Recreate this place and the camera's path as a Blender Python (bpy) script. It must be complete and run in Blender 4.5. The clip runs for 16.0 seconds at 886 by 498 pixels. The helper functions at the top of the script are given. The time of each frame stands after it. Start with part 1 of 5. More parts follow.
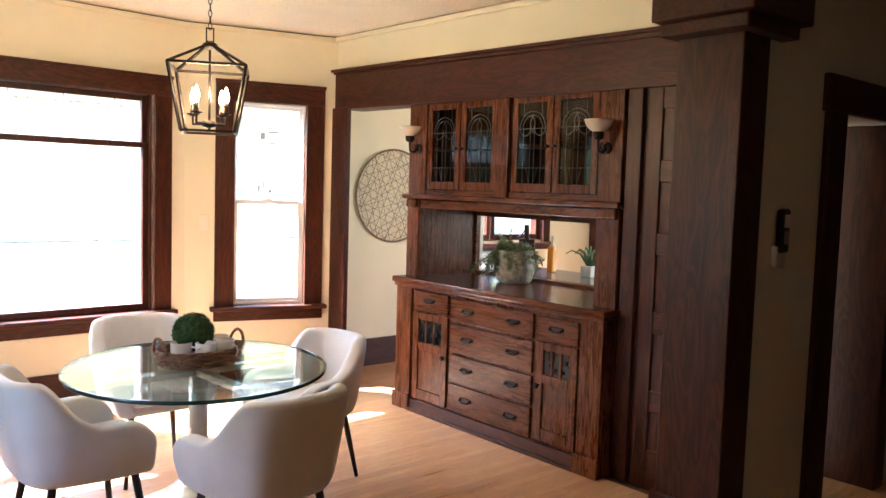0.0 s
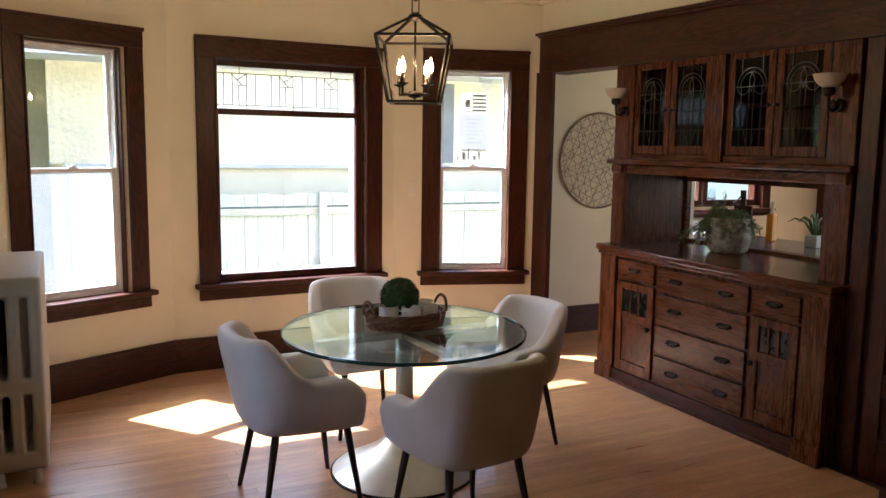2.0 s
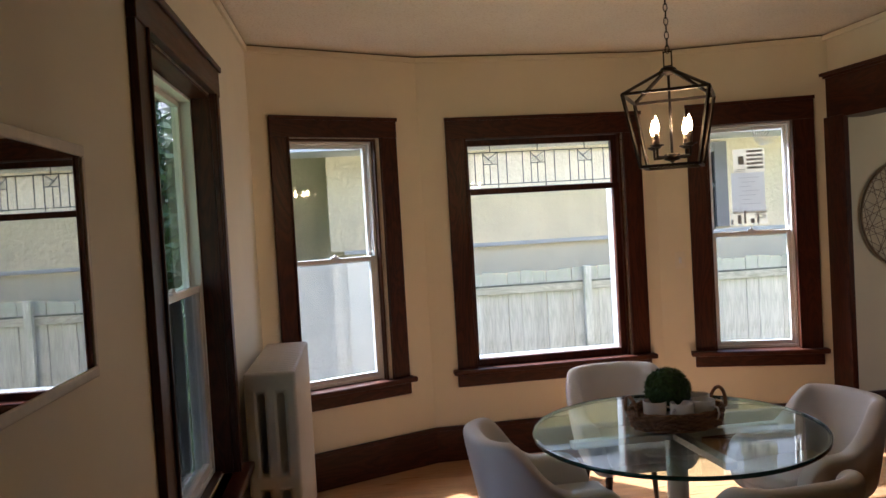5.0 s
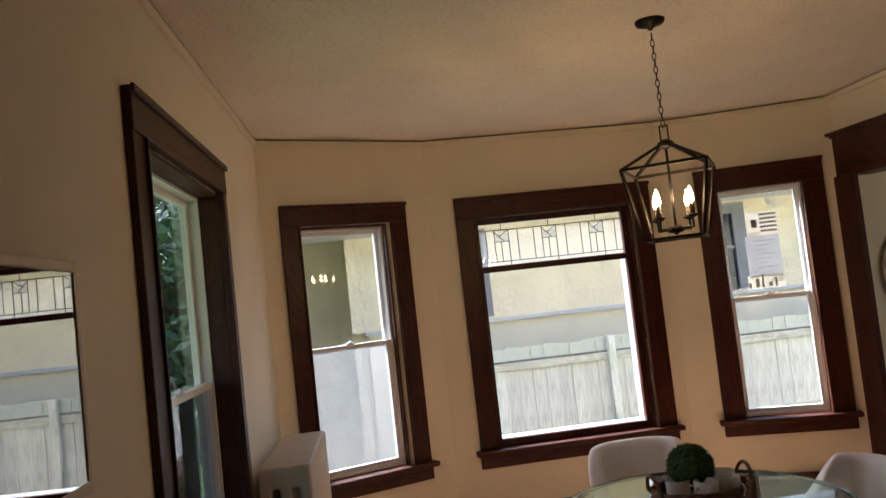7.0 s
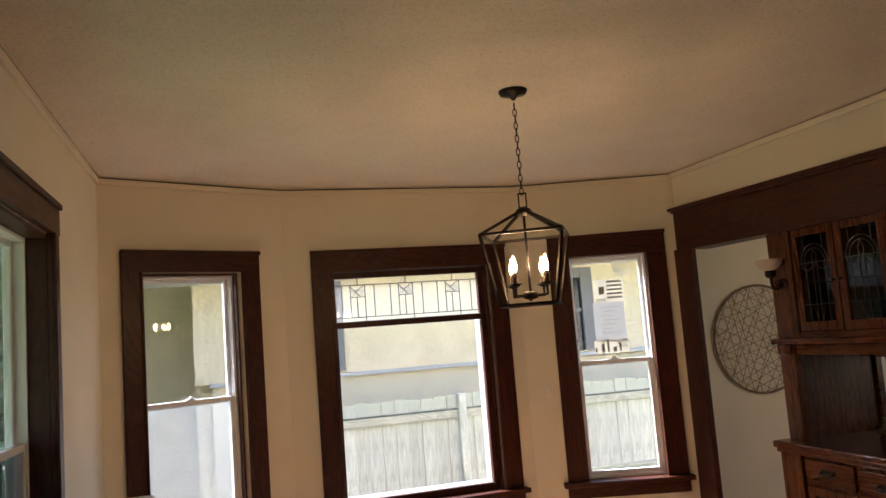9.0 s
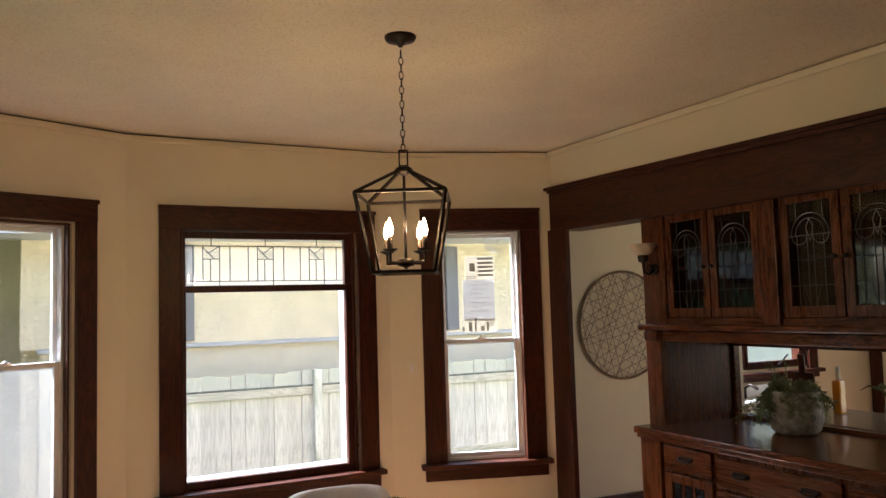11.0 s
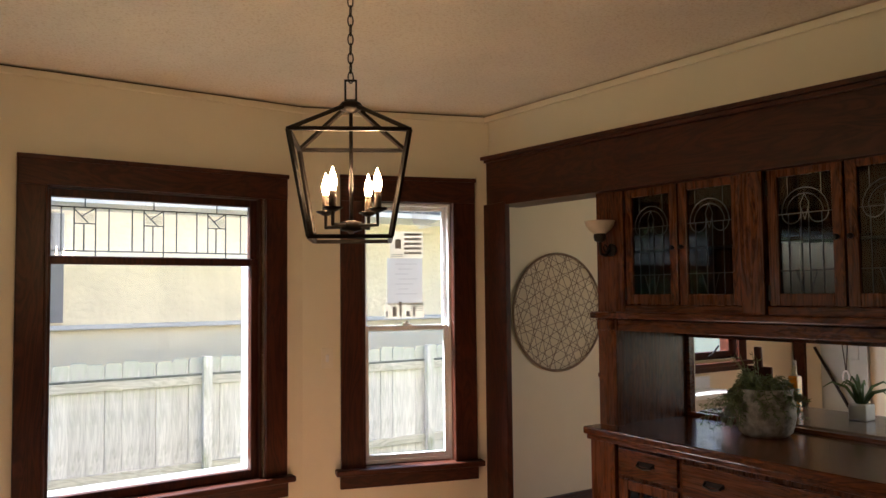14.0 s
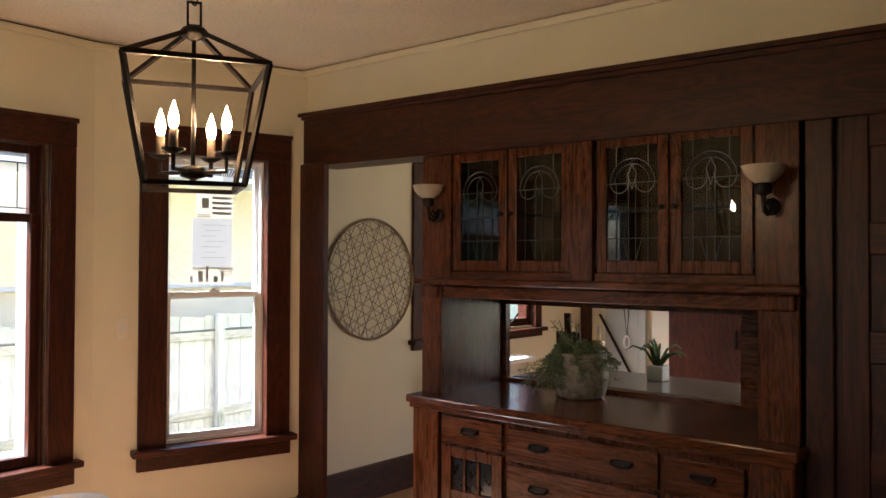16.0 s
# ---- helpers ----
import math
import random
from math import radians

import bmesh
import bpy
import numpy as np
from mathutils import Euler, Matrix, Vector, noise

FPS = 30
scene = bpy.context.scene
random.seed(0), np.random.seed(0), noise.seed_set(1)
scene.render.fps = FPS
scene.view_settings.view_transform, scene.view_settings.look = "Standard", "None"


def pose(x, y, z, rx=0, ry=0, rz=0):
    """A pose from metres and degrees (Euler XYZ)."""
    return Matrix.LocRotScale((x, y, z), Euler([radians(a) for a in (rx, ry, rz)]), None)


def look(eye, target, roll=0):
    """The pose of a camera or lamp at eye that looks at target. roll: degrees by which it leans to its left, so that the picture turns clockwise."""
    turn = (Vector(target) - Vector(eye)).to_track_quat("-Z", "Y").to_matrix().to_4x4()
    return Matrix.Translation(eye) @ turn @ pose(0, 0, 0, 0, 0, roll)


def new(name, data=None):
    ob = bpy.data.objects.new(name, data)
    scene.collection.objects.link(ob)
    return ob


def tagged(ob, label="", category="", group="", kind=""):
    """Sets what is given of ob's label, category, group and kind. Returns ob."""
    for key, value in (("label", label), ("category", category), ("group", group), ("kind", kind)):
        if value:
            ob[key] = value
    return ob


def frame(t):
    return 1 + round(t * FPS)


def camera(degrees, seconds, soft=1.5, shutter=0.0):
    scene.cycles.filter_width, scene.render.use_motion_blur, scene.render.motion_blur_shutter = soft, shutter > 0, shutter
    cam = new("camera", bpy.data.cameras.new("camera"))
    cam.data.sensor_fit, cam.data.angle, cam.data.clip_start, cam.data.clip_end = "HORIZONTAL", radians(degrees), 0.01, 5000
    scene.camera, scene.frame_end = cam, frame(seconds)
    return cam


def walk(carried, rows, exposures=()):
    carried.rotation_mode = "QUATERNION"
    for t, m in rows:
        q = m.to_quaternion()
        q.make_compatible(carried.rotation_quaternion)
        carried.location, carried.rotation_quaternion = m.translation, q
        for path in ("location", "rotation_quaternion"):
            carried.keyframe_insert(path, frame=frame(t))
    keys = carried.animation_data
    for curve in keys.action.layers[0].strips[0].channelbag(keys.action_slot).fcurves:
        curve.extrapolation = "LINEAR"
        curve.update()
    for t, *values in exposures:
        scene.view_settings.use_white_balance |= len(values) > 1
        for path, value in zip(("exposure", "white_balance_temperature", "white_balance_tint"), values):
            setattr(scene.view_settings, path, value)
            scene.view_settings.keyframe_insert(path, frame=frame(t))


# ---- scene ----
cam = camera(58.4, 16.0)
PATH = [
    (0, (0.086, 0.382, 1.648), (1.384, 1.896, 1.496), 1.8),
    (0.5, (0.107, 0.375, 1.647), (1.378, 1.907, 1.456), 2.2),
    (1, (0.116, 0.376, 1.648), (1.318, 1.953, 1.394), 2.8),
    (1.5, (0.126, 0.392, 1.649), (1.148, 2.083, 1.342), 2.3),
    (2, (0.128, 0.406, 1.665), (0.992, 2.192, 1.411), 0.8),
    (2.5, (0.127, 0.434, 1.673), (0.914, 2.259, 1.452), -0.0),
    (3, (0.144, 0.477, 1.686), (0.89, 2.322, 1.489), -1.0),
    (3.5, (0.185, 0.565, 1.673), (0.875, 2.434, 1.499), -0.3),
    (4, (0.229, 0.667, 1.684), (0.836, 2.568, 1.552), -1.8),
    (4.5, (0.273, 0.744, 1.715), (0.664, 2.701, 1.589), -3.6),
    (5, (0.344, 0.753, 1.693), (0.564, 2.74, 1.629), -3.3),
    (7.5, (0.466, 0.729, 1.748), (0.656, 2.712, 1.921), -6.9),
    (8, (0.503, 0.715, 1.758), (0.774, 2.685, 1.976), -6.8),
    (8.5, (0.497, 0.724, 1.772), (0.865, 2.677, 2.001), -5.5),
    (9, (0.449, 0.814, 1.778), (0.981, 2.73, 1.996), -4.4),
    (9.5, (0.391, 0.901, 1.754), (1.082, 2.771, 1.909), -5.3),
    (12, (0.581, 1.39, 1.739), (1.533, 3.141, 1.895), -0.1),
    (12.5, (0.526, 1.53, 1.747), (1.585, 3.22, 1.894), -1.4),
    (13, (0.505, 1.621, 1.736), (1.62, 3.273, 1.901), -1.5),
    (13.5, (0.555, 1.742, 1.719), (1.657, 3.405, 1.852), -1.1),
    (14, (0.635, 1.901, 1.72), (1.733, 3.568, 1.828), -0.6),
    (14.5, (0.685, 2.025, 1.719), (1.813, 3.673, 1.831), 0.1),
    (15, (0.652, 2.116, 1.697), (1.984, 3.606, 1.778), -0.1),
    (15.5, (0.59, 2.174, 1.687), (2.041, 3.55, 1.738), -0.3),
    (16, (0.576, 2.216, 1.688), (2.092, 3.52, 1.721), 0.2),
]
EXPOSURES = [(0, 4.27, 4850, 10), (1.0, 3.7, 4880, 10), (1.5, 3.3, 4930, 10), (2.0, 2.93, 4990, 10), (3.0, 2.28, 5010, 11), (3.5, 2.15, 5020, 12), (5, 2.05, 5100, 13), (9, 2.23, 5380, 15), (12.5, 2.35, 5460, 15), (15, 2.28, 5390, 15), (15.5, 2.45, 5340, 14), (16, 2.63, 5300, 14)]
walk(cam, [(t, look(eye, target, roll)) for t, eye, target, roll in PATH], EXPOSURES)

# ---- world, sun, exposure ----
SUN_TRAVEL = Vector((0.636, -0.772, -1.09)).normalized()
world = bpy.data.worlds.new("sky")
scene.world = world
world.use_nodes = True
wn = world.node_tree.nodes
sky = wn.new("ShaderNodeTexSky")
sky.sky_type = "NISHITA"
sky.sun_disc = False
sky.sun_elevation = radians(47.4)
sky.sun_rotation = math.atan2(-SUN_TRAVEL.x, -SUN_TRAVEL.y)
sky.air_density, sky.dust_density, sky.ozone_density = 1.0, 6.0, 0.4
wn["Background"].inputs["Strength"].default_value = 0.15
world.node_tree.links.new(sky.outputs["Color"], wn["Background"].inputs["Color"])
sun = new("sun", bpy.data.lights.new("sun", "SUN"))
sun.data.energy, sun.data.angle, sun.data.color = 4.5, radians(0.5), (1.0, 0.93, 0.82)
sun.matrix_world = look((-6, 14, 14), Vector((-6, 14, 14)) + SUN_TRAVEL)

# Unseen warm fill lamp added in the kitchen to brighten the passage wall.
fill_lamp = new("kitchen_daylight", bpy.data.lights.new("kitchen_daylight", "AREA"))
fill_lamp.data.shape, fill_lamp.data.size, fill_lamp.data.size_y, fill_lamp.data.energy, fill_lamp.data.color = "RECTANGLE", 1.3, 2.0, 5.5, (1.0, 0.82, 0.54)
fill_lamp.matrix_world = look((7.5, 3.19, 1.5), (6.5, 3.4, 1.3))

# ---- materials ----


def node_mat(name, rough=0.5, metal=0.0, spec=0.5):
    m = bpy.data.materials.new(name)
    m.use_nodes = True
    b = m.node_tree.nodes["Principled BSDF"]
    b.inputs["Roughness"].default_value = rough
    b.inputs["Metallic"].default_value = metal
    b.inputs["Specular IOR Level"].default_value = spec
    return m, m.node_tree.nodes, m.node_tree.links, b


def ramp(n, stops):
    r = n.new("ShaderNodeValToRGB")
    while len(r.color_ramp.elements) < len(stops):
        r.color_ramp.elements.new(0.5)
    for e, (p, c) in zip(r.color_ramp.elements, stops):
        e.position, e.color = p, (*c, 1)
    return r


def coords(n, l, scale=(1, 1, 1), rot=(0, 0, 0)):
    tc, mp = n.new("ShaderNodeTexCoord"), n.new("ShaderNodeMapping")
    mp.inputs["Scale"].default_value = scale
    mp.inputs["Rotation"].default_value = rot
    l.new(tc.outputs["Object"], mp.inputs["Vector"])
    return mp.outputs["Vector"]


def noise_tex(n, l, vec, scale, detail=4.0, rough=0.55, dist=0.0):
    t = n.new("ShaderNodeTexNoise")
    t.inputs["Scale"].default_value, t.inputs["Detail"].default_value = scale, detail
    t.inputs["Roughness"].default_value, t.inputs["Distortion"].default_value = rough, dist
    l.new(vec, t.inputs["Vector"])
    return t.outputs["Fac"]


def mixc(n, l, fac, a, b, mode="MIX"):
    mx = n.new("ShaderNodeMix")
    mx.data_type, mx.blend_type = "RGBA", mode
    for sock, v in ((mx.inputs[0], fac), (mx.inputs[6], a), (mx.inputs[7], b)):
        if isinstance(v, (int, float)):
            sock.default_value = v
        elif isinstance(v, tuple):
            sock.default_value = (*v, 1)
        else:
            l.new(v, sock)
    return mx.outputs[2]


def bump(n, l, b, height, strength, dist=0.002):
    bp = n.new("ShaderNodeBump")
    bp.inputs["Strength"].default_value, bp.inputs["Distance"].default_value = strength, dist
    l.new(height, bp.inputs["Height"])
    l.new(bp.outputs["Normal"], b.inputs["Normal"])


def wood(name, dark, light, axis, rough=0.38, grain=1.0, vary=False, spec=0.32, stain=False, top=0.86):
    """Wood with its grain along axis."""
    m, n, l, b = node_mat(name, rough, 0.0, spec)
    sc = [26.0, 26.0, 26.0]
    sc["xyz".index(axis)] = 2.2
    v = coords(n, l, tuple(sc))
    big = [6.0, 6.0, 6.0]
    big["xyz".index(axis)] = 1.1
    v2 = coords(n, l, tuple(big))
    if vary:
        oi, add = n.new("ShaderNodeObjectInfo"), n.new("ShaderNodeVectorMath")
        sca = n.new("ShaderNodeMath")
        sca.operation = "MULTIPLY"
        sca.inputs[1].default_value = 57.0
        l.new(oi.outputs["Random"], sca.inputs[0])
        add.operation = "ADD"
        l.new(v, add.inputs[0])
        l.new(sca.outputs[0], add.inputs[1])
        v = add.outputs[0]
    g1 = noise_tex(n, l, v, 1.0, 6, 0.6, 0.9 * grain)
    g2 = noise_tex(n, l, v2, 1.0, 3, 0.5, 2.2 * grain)
    wv = n.new("ShaderNodeMath")
    wv.operation = "PINGPONG"
    wv.inputs[1].default_value = 0.07
    l.new(g2, wv.inputs[0])
    wm = n.new("ShaderNodeMath")
    wm.operation = "MULTIPLY"
    wm.inputs[1].default_value = 9.0
    l.new(wv.outputs[0], wm.inputs[0])
    fac = n.new("ShaderNodeMath")
    fac.operation = "MULTIPLY_ADD"
    fac.inputs[1].default_value = 0.62
    l.new(wm.outputs[0], fac.inputs[0])
    half = n.new("ShaderNodeMath")
    half.operation = "MULTIPLY"
    half.inputs[1].default_value = 0.72
    l.new(g1, half.inputs[0])
    l.new(half.outputs[0], fac.inputs[2])
    r = ramp(n, [(0.24, dark), (top, light)])
    l.new(fac.outputs[0], r.inputs["Fac"])
    col = r.outputs["Color"]
    if vary:
        rr = ramp(n, [(0.0, (0.84, 0.82, 0.80)), (1.0, (1.10, 1.08, 1.06))])
        oi2 = n.new("ShaderNodeObjectInfo")
        l.new(oi2.outputs["Random"], rr.inputs["Fac"])
        col = mixc(n, l, 1.0, col, rr.outputs["Color"], "MULTIPLY")
    if stain:
        sn = noise_tex(n, l, coords(n, l, (7, 7, 1.6)), 1.0, 5, 0.65)
        sr = ramp(n, [(0.34, (0.46, 0.50, 0.36)), (0.45, (1.0, 1.0, 1.0))])
        l.new(sn, sr.inputs["Fac"])
        col = mixc(n, l, 1.0, col, sr.outputs["Color"], "MULTIPLY")
    l.new(col, b.inputs["Base Color"])
    rr2 = n.new("ShaderNodeMapRange")
    rr2.inputs[3].default_value, rr2.inputs[4].default_value = rough - 0.08, rough + 0.14
    l.new(g1, rr2.inputs[0])
    l.new(rr2.outputs[0], b.inputs["Roughness"])
    bump(n, l, b, g1, 0.22, 0.0012)
    return m


def plain(name, col, rough=0.5, metal=0.0, var=0.1, scale=8.0, relief=0.08, fine=120.0, spec=0.5):
    """A painted or cast surface: tint that wanders at one scale and fine relief at another."""
    m, n, l, b = node_mat(name, rough, metal, spec)
    v = coords(n, l)
    f = noise_tex(n, l, v, scale, 4)
    lo, hi = tuple(c * (1 - var) for c in col), tuple(min(1, c * (1 + var)) for c in col)
    r = ramp(n, [(0.3, lo), (0.7, hi)])
    l.new(f, r.inputs["Fac"])
    l.new(r.outputs["Color"], b.inputs["Base Color"])
    h = noise_tex(n, l, v, fine, 3)
    bump(n, l, b, h, relief, 0.002)
    mr = n.new("ShaderNodeMapRange")
    mr.inputs[3].default_value, mr.inputs[4].default_value = max(0.02, rough - 0.06), min(1, rough + 0.08)
    l.new(f, mr.inputs[0])
    l.new(mr.outputs[0], b.inputs["Roughness"])
    return m


def pane_mat(name, tint=(1, 1, 1), gloss=1.45, rough=0.0, rise=1.0):
    """Thin clear glass: see-through, with a reflection that grows at a slant."""
    m = bpy.data.materials.new(name)
    m.use_nodes = True
    n, l = m.node_tree.nodes, m.node_tree.links
    n.remove(n["Principled BSDF"])
    tr, gl, mx = n.new("ShaderNodeBsdfTransparent"), n.new("ShaderNodeBsdfGlossy"), n.new("ShaderNodeMixShader")
    lw, pw_, fr = n.new("ShaderNodeLayerWeight"), n.new("ShaderNodeMath"), n.new("ShaderNodeMath")
    lw.inputs["Blend"].default_value = 0.5
    pw_.operation, fr.operation = "POWER", "MULTIPLY_ADD"
    pw_.inputs[1].default_value = 5.0
    f0 = ((gloss - 1) / (gloss + 1)) ** 2
    fr.inputs[1].default_value, fr.inputs[2].default_value = rise * (1 - f0), f0
    l.new(lw.outputs["Facing"], pw_.inputs[0])
    l.new(pw_.outputs[0], fr.inputs[0])
    tr.inputs["Color"].default_value = (*tint, 1)
    gl.inputs["Roughness"].default_value = rough
    l.new(fr.outputs[0], mx.inputs[0])
    l.new(tr.outputs[0], mx.inputs[1])
    l.new(gl.outputs[0], mx.inputs[2])
    l.new(mx.outputs[0], n["Material Output"].inputs["Surface"])
    return m


DARK, LIGHT = (0.0190, 0.0046, 0.0022), (0.076, 0.0182, 0.0063)
WX, WY, WZ = (wood("stained_oak_" + a, DARK, LIGHT, a) for a in "xyz")
BUF_D, BUF_L = (0.022, 0.0056, 0.0020), (0.155, 0.046, 0.0110)
TOPW = wood("varnished_oak_top", BUF_D, BUF_L, "y", 0.16, 1.7, False, 0.3)
BY, BZ = (wood("buffet_oak_" + a, BUF_D, BUF_L, a, 0.25, 1.7, False, 0.24, False, 0.86) for a in "yz")
FLOORW = wood("maple_floor", (0.42, 0.222, 0.098), (0.54, 0.308, 0.142), "x", 0.28, 0.6, True, 0.5)
YELLOW = plain("cream_paint", (0.80, 0.735, 0.57), 0.62, 0, 0.035, 2.0, 0.10, 220)
CEIL = plain("textured_ceiling", (0.79, 0.725, 0.60), 0.9, 0, 0.06, 1.6, 1.0, 55)
_n, _l = CEIL.node_tree.nodes, CEIL.node_tree.links
_b = _n["Principled BSDF"]
_v = coords(_n, _l)
# Shade in the stipple pits is put into the colour, besides the bump.
_sp = noise_tex(_n, _l, _v, 75.0, 3, 0.6)
_sr = ramp(_n, [(0.34, (0.86, 0.82, 0.76)), (0.50, (1.0, 1.0, 1.0))])
_l.new(_sp, _sr.inputs["Fac"])
_src = _b.inputs["Base Color"].links[0].from_socket
_l.new(mixc(_n, _l, 1.0, _src, _sr.outputs["Color"], "MULTIPLY"), _b.inputs["Base Color"])
bump(_n, _l, _b, _sp, 0.7, 0.004)
VINYL = plain("white_vinyl", (0.80, 0.80, 0.80), 0.35, 0, 0.03, 6, 0.03)
OUTERW = plain("chalky_white_paint", (0.33, 0.33, 0.33), 0.8, 0, 0.12, 14, 0.2, 60)
WHITE = plain("white_enamel", (0.57, 0.535, 0.455), 0.42, 0, 0.05, 9, 0.10, 60)
FABRIC = plain("cream_upholstery", (0.67, 0.645, 0.635), 0.46, 0, 0.05, 5, 0.10, 260, 0.35)
LEGW = wood("dark_legs", (0.012, 0.007, 0.005), (0.06, 0.03, 0.02), "z", 0.35)
BLACK = plain("bronze_black", (0.022, 0.017, 0.014), 0.42, 0.7, 0.2, 30, 0.1)
STEEL = plain("brushed_steel", (0.78, 0.77, 0.75), 0.40, 1.0, 0.06, 12, 0.05, 400)
PANE = pane_mat("window_glass", (0.97, 0.985, 0.98))
CABGLASS = pane_mat("cabinet_glass", (0.62, 0.68, 0.68), 1.5, 0.012)
TABLEGLASS = pane_mat("table_glass", (0.88, 0.965, 0.955), 1.45, 0.0, 1.0)
EDGE = plain("glass_edge", (0.01, 0.045, 0.04), 0.08, 0, 0.1, 20, 0.0)
MIRROR, _n, _l, _b = node_mat("mirror_silver", 0.01, 1.0)
_b.inputs["Base Color"].default_value = (0.42, 0.42, 0.41, 1)
LEAD = plain("lead_came", (0.10, 0.10, 0.10), 0.4, 0.8, 0.2, 40, 0.1)
STUCCO = plain("yellow_stucco", (0.88, 0.75, 0.51), 0.9, 0, 0.07, 3, 1.0, 28)
_n, _l = STUCCO.node_tree.nodes, STUCCO.node_tree.links
bump(_n, _l, _n["Principled BSDF"], noise_tex(_n, _l, coords(_n, _l), 16.0, 3, 0.5), 0.9, 0.02)
PALE = plain("pale_siding", (0.86, 0.75, 0.535), 0.8, 0, 0.06, 4, 0.2, 40)
GREYTRIM = plain("grey_trim", (0.24, 0.225, 0.22), 0.6, 0, 0.1, 6, 0.1)
GREYSOFF = plain("lilac_grey_paint", (0.80, 0.74, 0.71), 0.7, 0, 0.05, 4, 0.1)
FENCEW = wood("weathered_cedar", (0.54, 0.51, 0.475), (0.83, 0.79, 0.74), "z", 0.85, 0.8, True, 0.2, True)
_n, _l = FENCEW.node_tree.nodes, FENCEW.node_tree.links
_b = _n["Principled BSDF"]
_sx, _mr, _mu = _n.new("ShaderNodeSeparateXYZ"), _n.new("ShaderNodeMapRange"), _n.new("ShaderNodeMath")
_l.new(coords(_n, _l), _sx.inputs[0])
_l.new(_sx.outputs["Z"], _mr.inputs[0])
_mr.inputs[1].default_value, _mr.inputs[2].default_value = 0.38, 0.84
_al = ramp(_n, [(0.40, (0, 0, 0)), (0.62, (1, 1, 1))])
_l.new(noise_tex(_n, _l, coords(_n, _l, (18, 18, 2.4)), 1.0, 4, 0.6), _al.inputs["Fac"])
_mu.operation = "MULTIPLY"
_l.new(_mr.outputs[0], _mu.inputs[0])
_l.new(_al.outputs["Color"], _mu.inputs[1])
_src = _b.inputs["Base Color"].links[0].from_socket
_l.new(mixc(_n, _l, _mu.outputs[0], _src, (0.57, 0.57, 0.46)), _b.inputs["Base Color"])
RAILDARK = plain("dark_rail_top", (0.17, 0.17, 0.13), 0.95, 0, 0.5, 14, 0.8, 60)
RAILW = wood("weathered_rail", (0.40, 0.37, 0.28), (0.72, 0.66, 0.56), "x", 0.85, 0.8)
GRASS = plain("lawn", (0.10, 0.13, 0.05), 0.95, 0, 0.4, 6, 0.8, 90)
LEAFM = plain("leaf_green", (0.055, 0.11, 0.03), 0.55, 0, 0.45, 5, 0.1)
MOSS = plain("moss_green", (0.035, 0.075, 0.016), 0.85, 0, 0.5, 60, 0.6, 300)
TRAIL = plain("trailing_leaf", (0.17, 0.21, 0.09), 0.6, 0, 0.4, 30, 0.1)
BARK = plain("bark", (0.10, 0.07, 0.05), 0.9, 0, 0.3, 12, 0.8, 60)
WICKER = wood("wicker", (0.10, 0.045, 0.022), (0.30, 0.16, 0.085), "x", 0.6)
MUG = plain("white_glaze", (0.78, 0.74, 0.68), 0.22, 0, 0.03, 10, 0.02)
SHADE = plain("alabaster_glass", (0.52, 0.45, 0.36), 0.4, 0, 0.08, 18, 0.1)
POTM = plain("mottled_stone", (0.35, 0.32, 0.25), 0.8, 0, 0.5, 26, 0.6, 110)
GREYPOT = plain("grey_ceramic", (0.42, 0.43, 0.44), 0.5, 0, 0.1, 12, 0.1)
STONE = plain("kitchen_counter", (0.17, 0.145, 0.12), 0.2, 0, 0.15, 30, 0.05)
WIRE = plain("woven_wire", (0.23, 0.165, 0.11), 0.6, 0.3, 0.2, 40, 0.1)


def lit_through(m, col, share):
    """Lets daylight glow through a thin sheet."""
    n, l = m.node_tree.nodes, m.node_tree.links
    t, mx = n.new("ShaderNodeBsdfTranslucent"), n.new("ShaderNodeMixShader")
    t.inputs["Color"].default_value, mx.inputs[0].default_value = (*col, 1), share
    l.new(n["Principled BSDF"].outputs[0], mx.inputs[1])
    l.new(t.outputs[0], mx.inputs[2])
    l.new(mx.outputs[0], n["Material Output"].inputs["Surface"])
    return m


PAPER = lit_through(plain("paper", (0.80, 0.80, 0.80), 0.9, 0, 0.03, 10, 0.05), (0.60, 0.61, 0.60), 0.5)
THIN = lit_through(plain("thin_newsprint", (0.72, 0.69, 0.61), 0.9, 0, 0.06, 14, 0.1), (0.72, 0.69, 0.60), 0.6)
PRINT = lit_through(plain("faded_print", (0.47, 0.46, 0.44), 0.9, 0, 0.15, 30, 0.0), (0.40, 0.39, 0.36), 0.6)
TEXT = lit_through(plain("fine_print", (0.52, 0.52, 0.54), 0.9, 0, 0.1, 30, 0.0), (0.42, 0.42, 0.43), 0.5)
SCREEN = pane_mat("mesh_and_haze", (0.5, 0.5, 0.5), 1.0)
_n, _l = SCREEN.node_tree.nodes, SCREEN.node_tree.links
_d, _m = _n.new("ShaderNodeBsdfTranslucent"), _n.new("ShaderNodeMixShader")
_t = _n.new("ShaderNodeBsdfTransparent")
_d.inputs["Color"].default_value, _m.inputs[0].default_value = (0.75, 0.76, 0.78, 1), 0.045
_l.new(_t.outputs[0], _m.inputs[1])
_l.new(_d.outputs[0], _m.inputs[2])
_l.new(_m.outputs[0], _n["Material Output"].inputs["Surface"])
CAME = plain("bright_came", (0.13, 0.13, 0.125), 0.32, 0.9, 0.1)
SOCKET = plain("candle_sleeve", (0.10, 0.07, 0.05), 0.5, 0.2, 0.1, 40, 0.0)
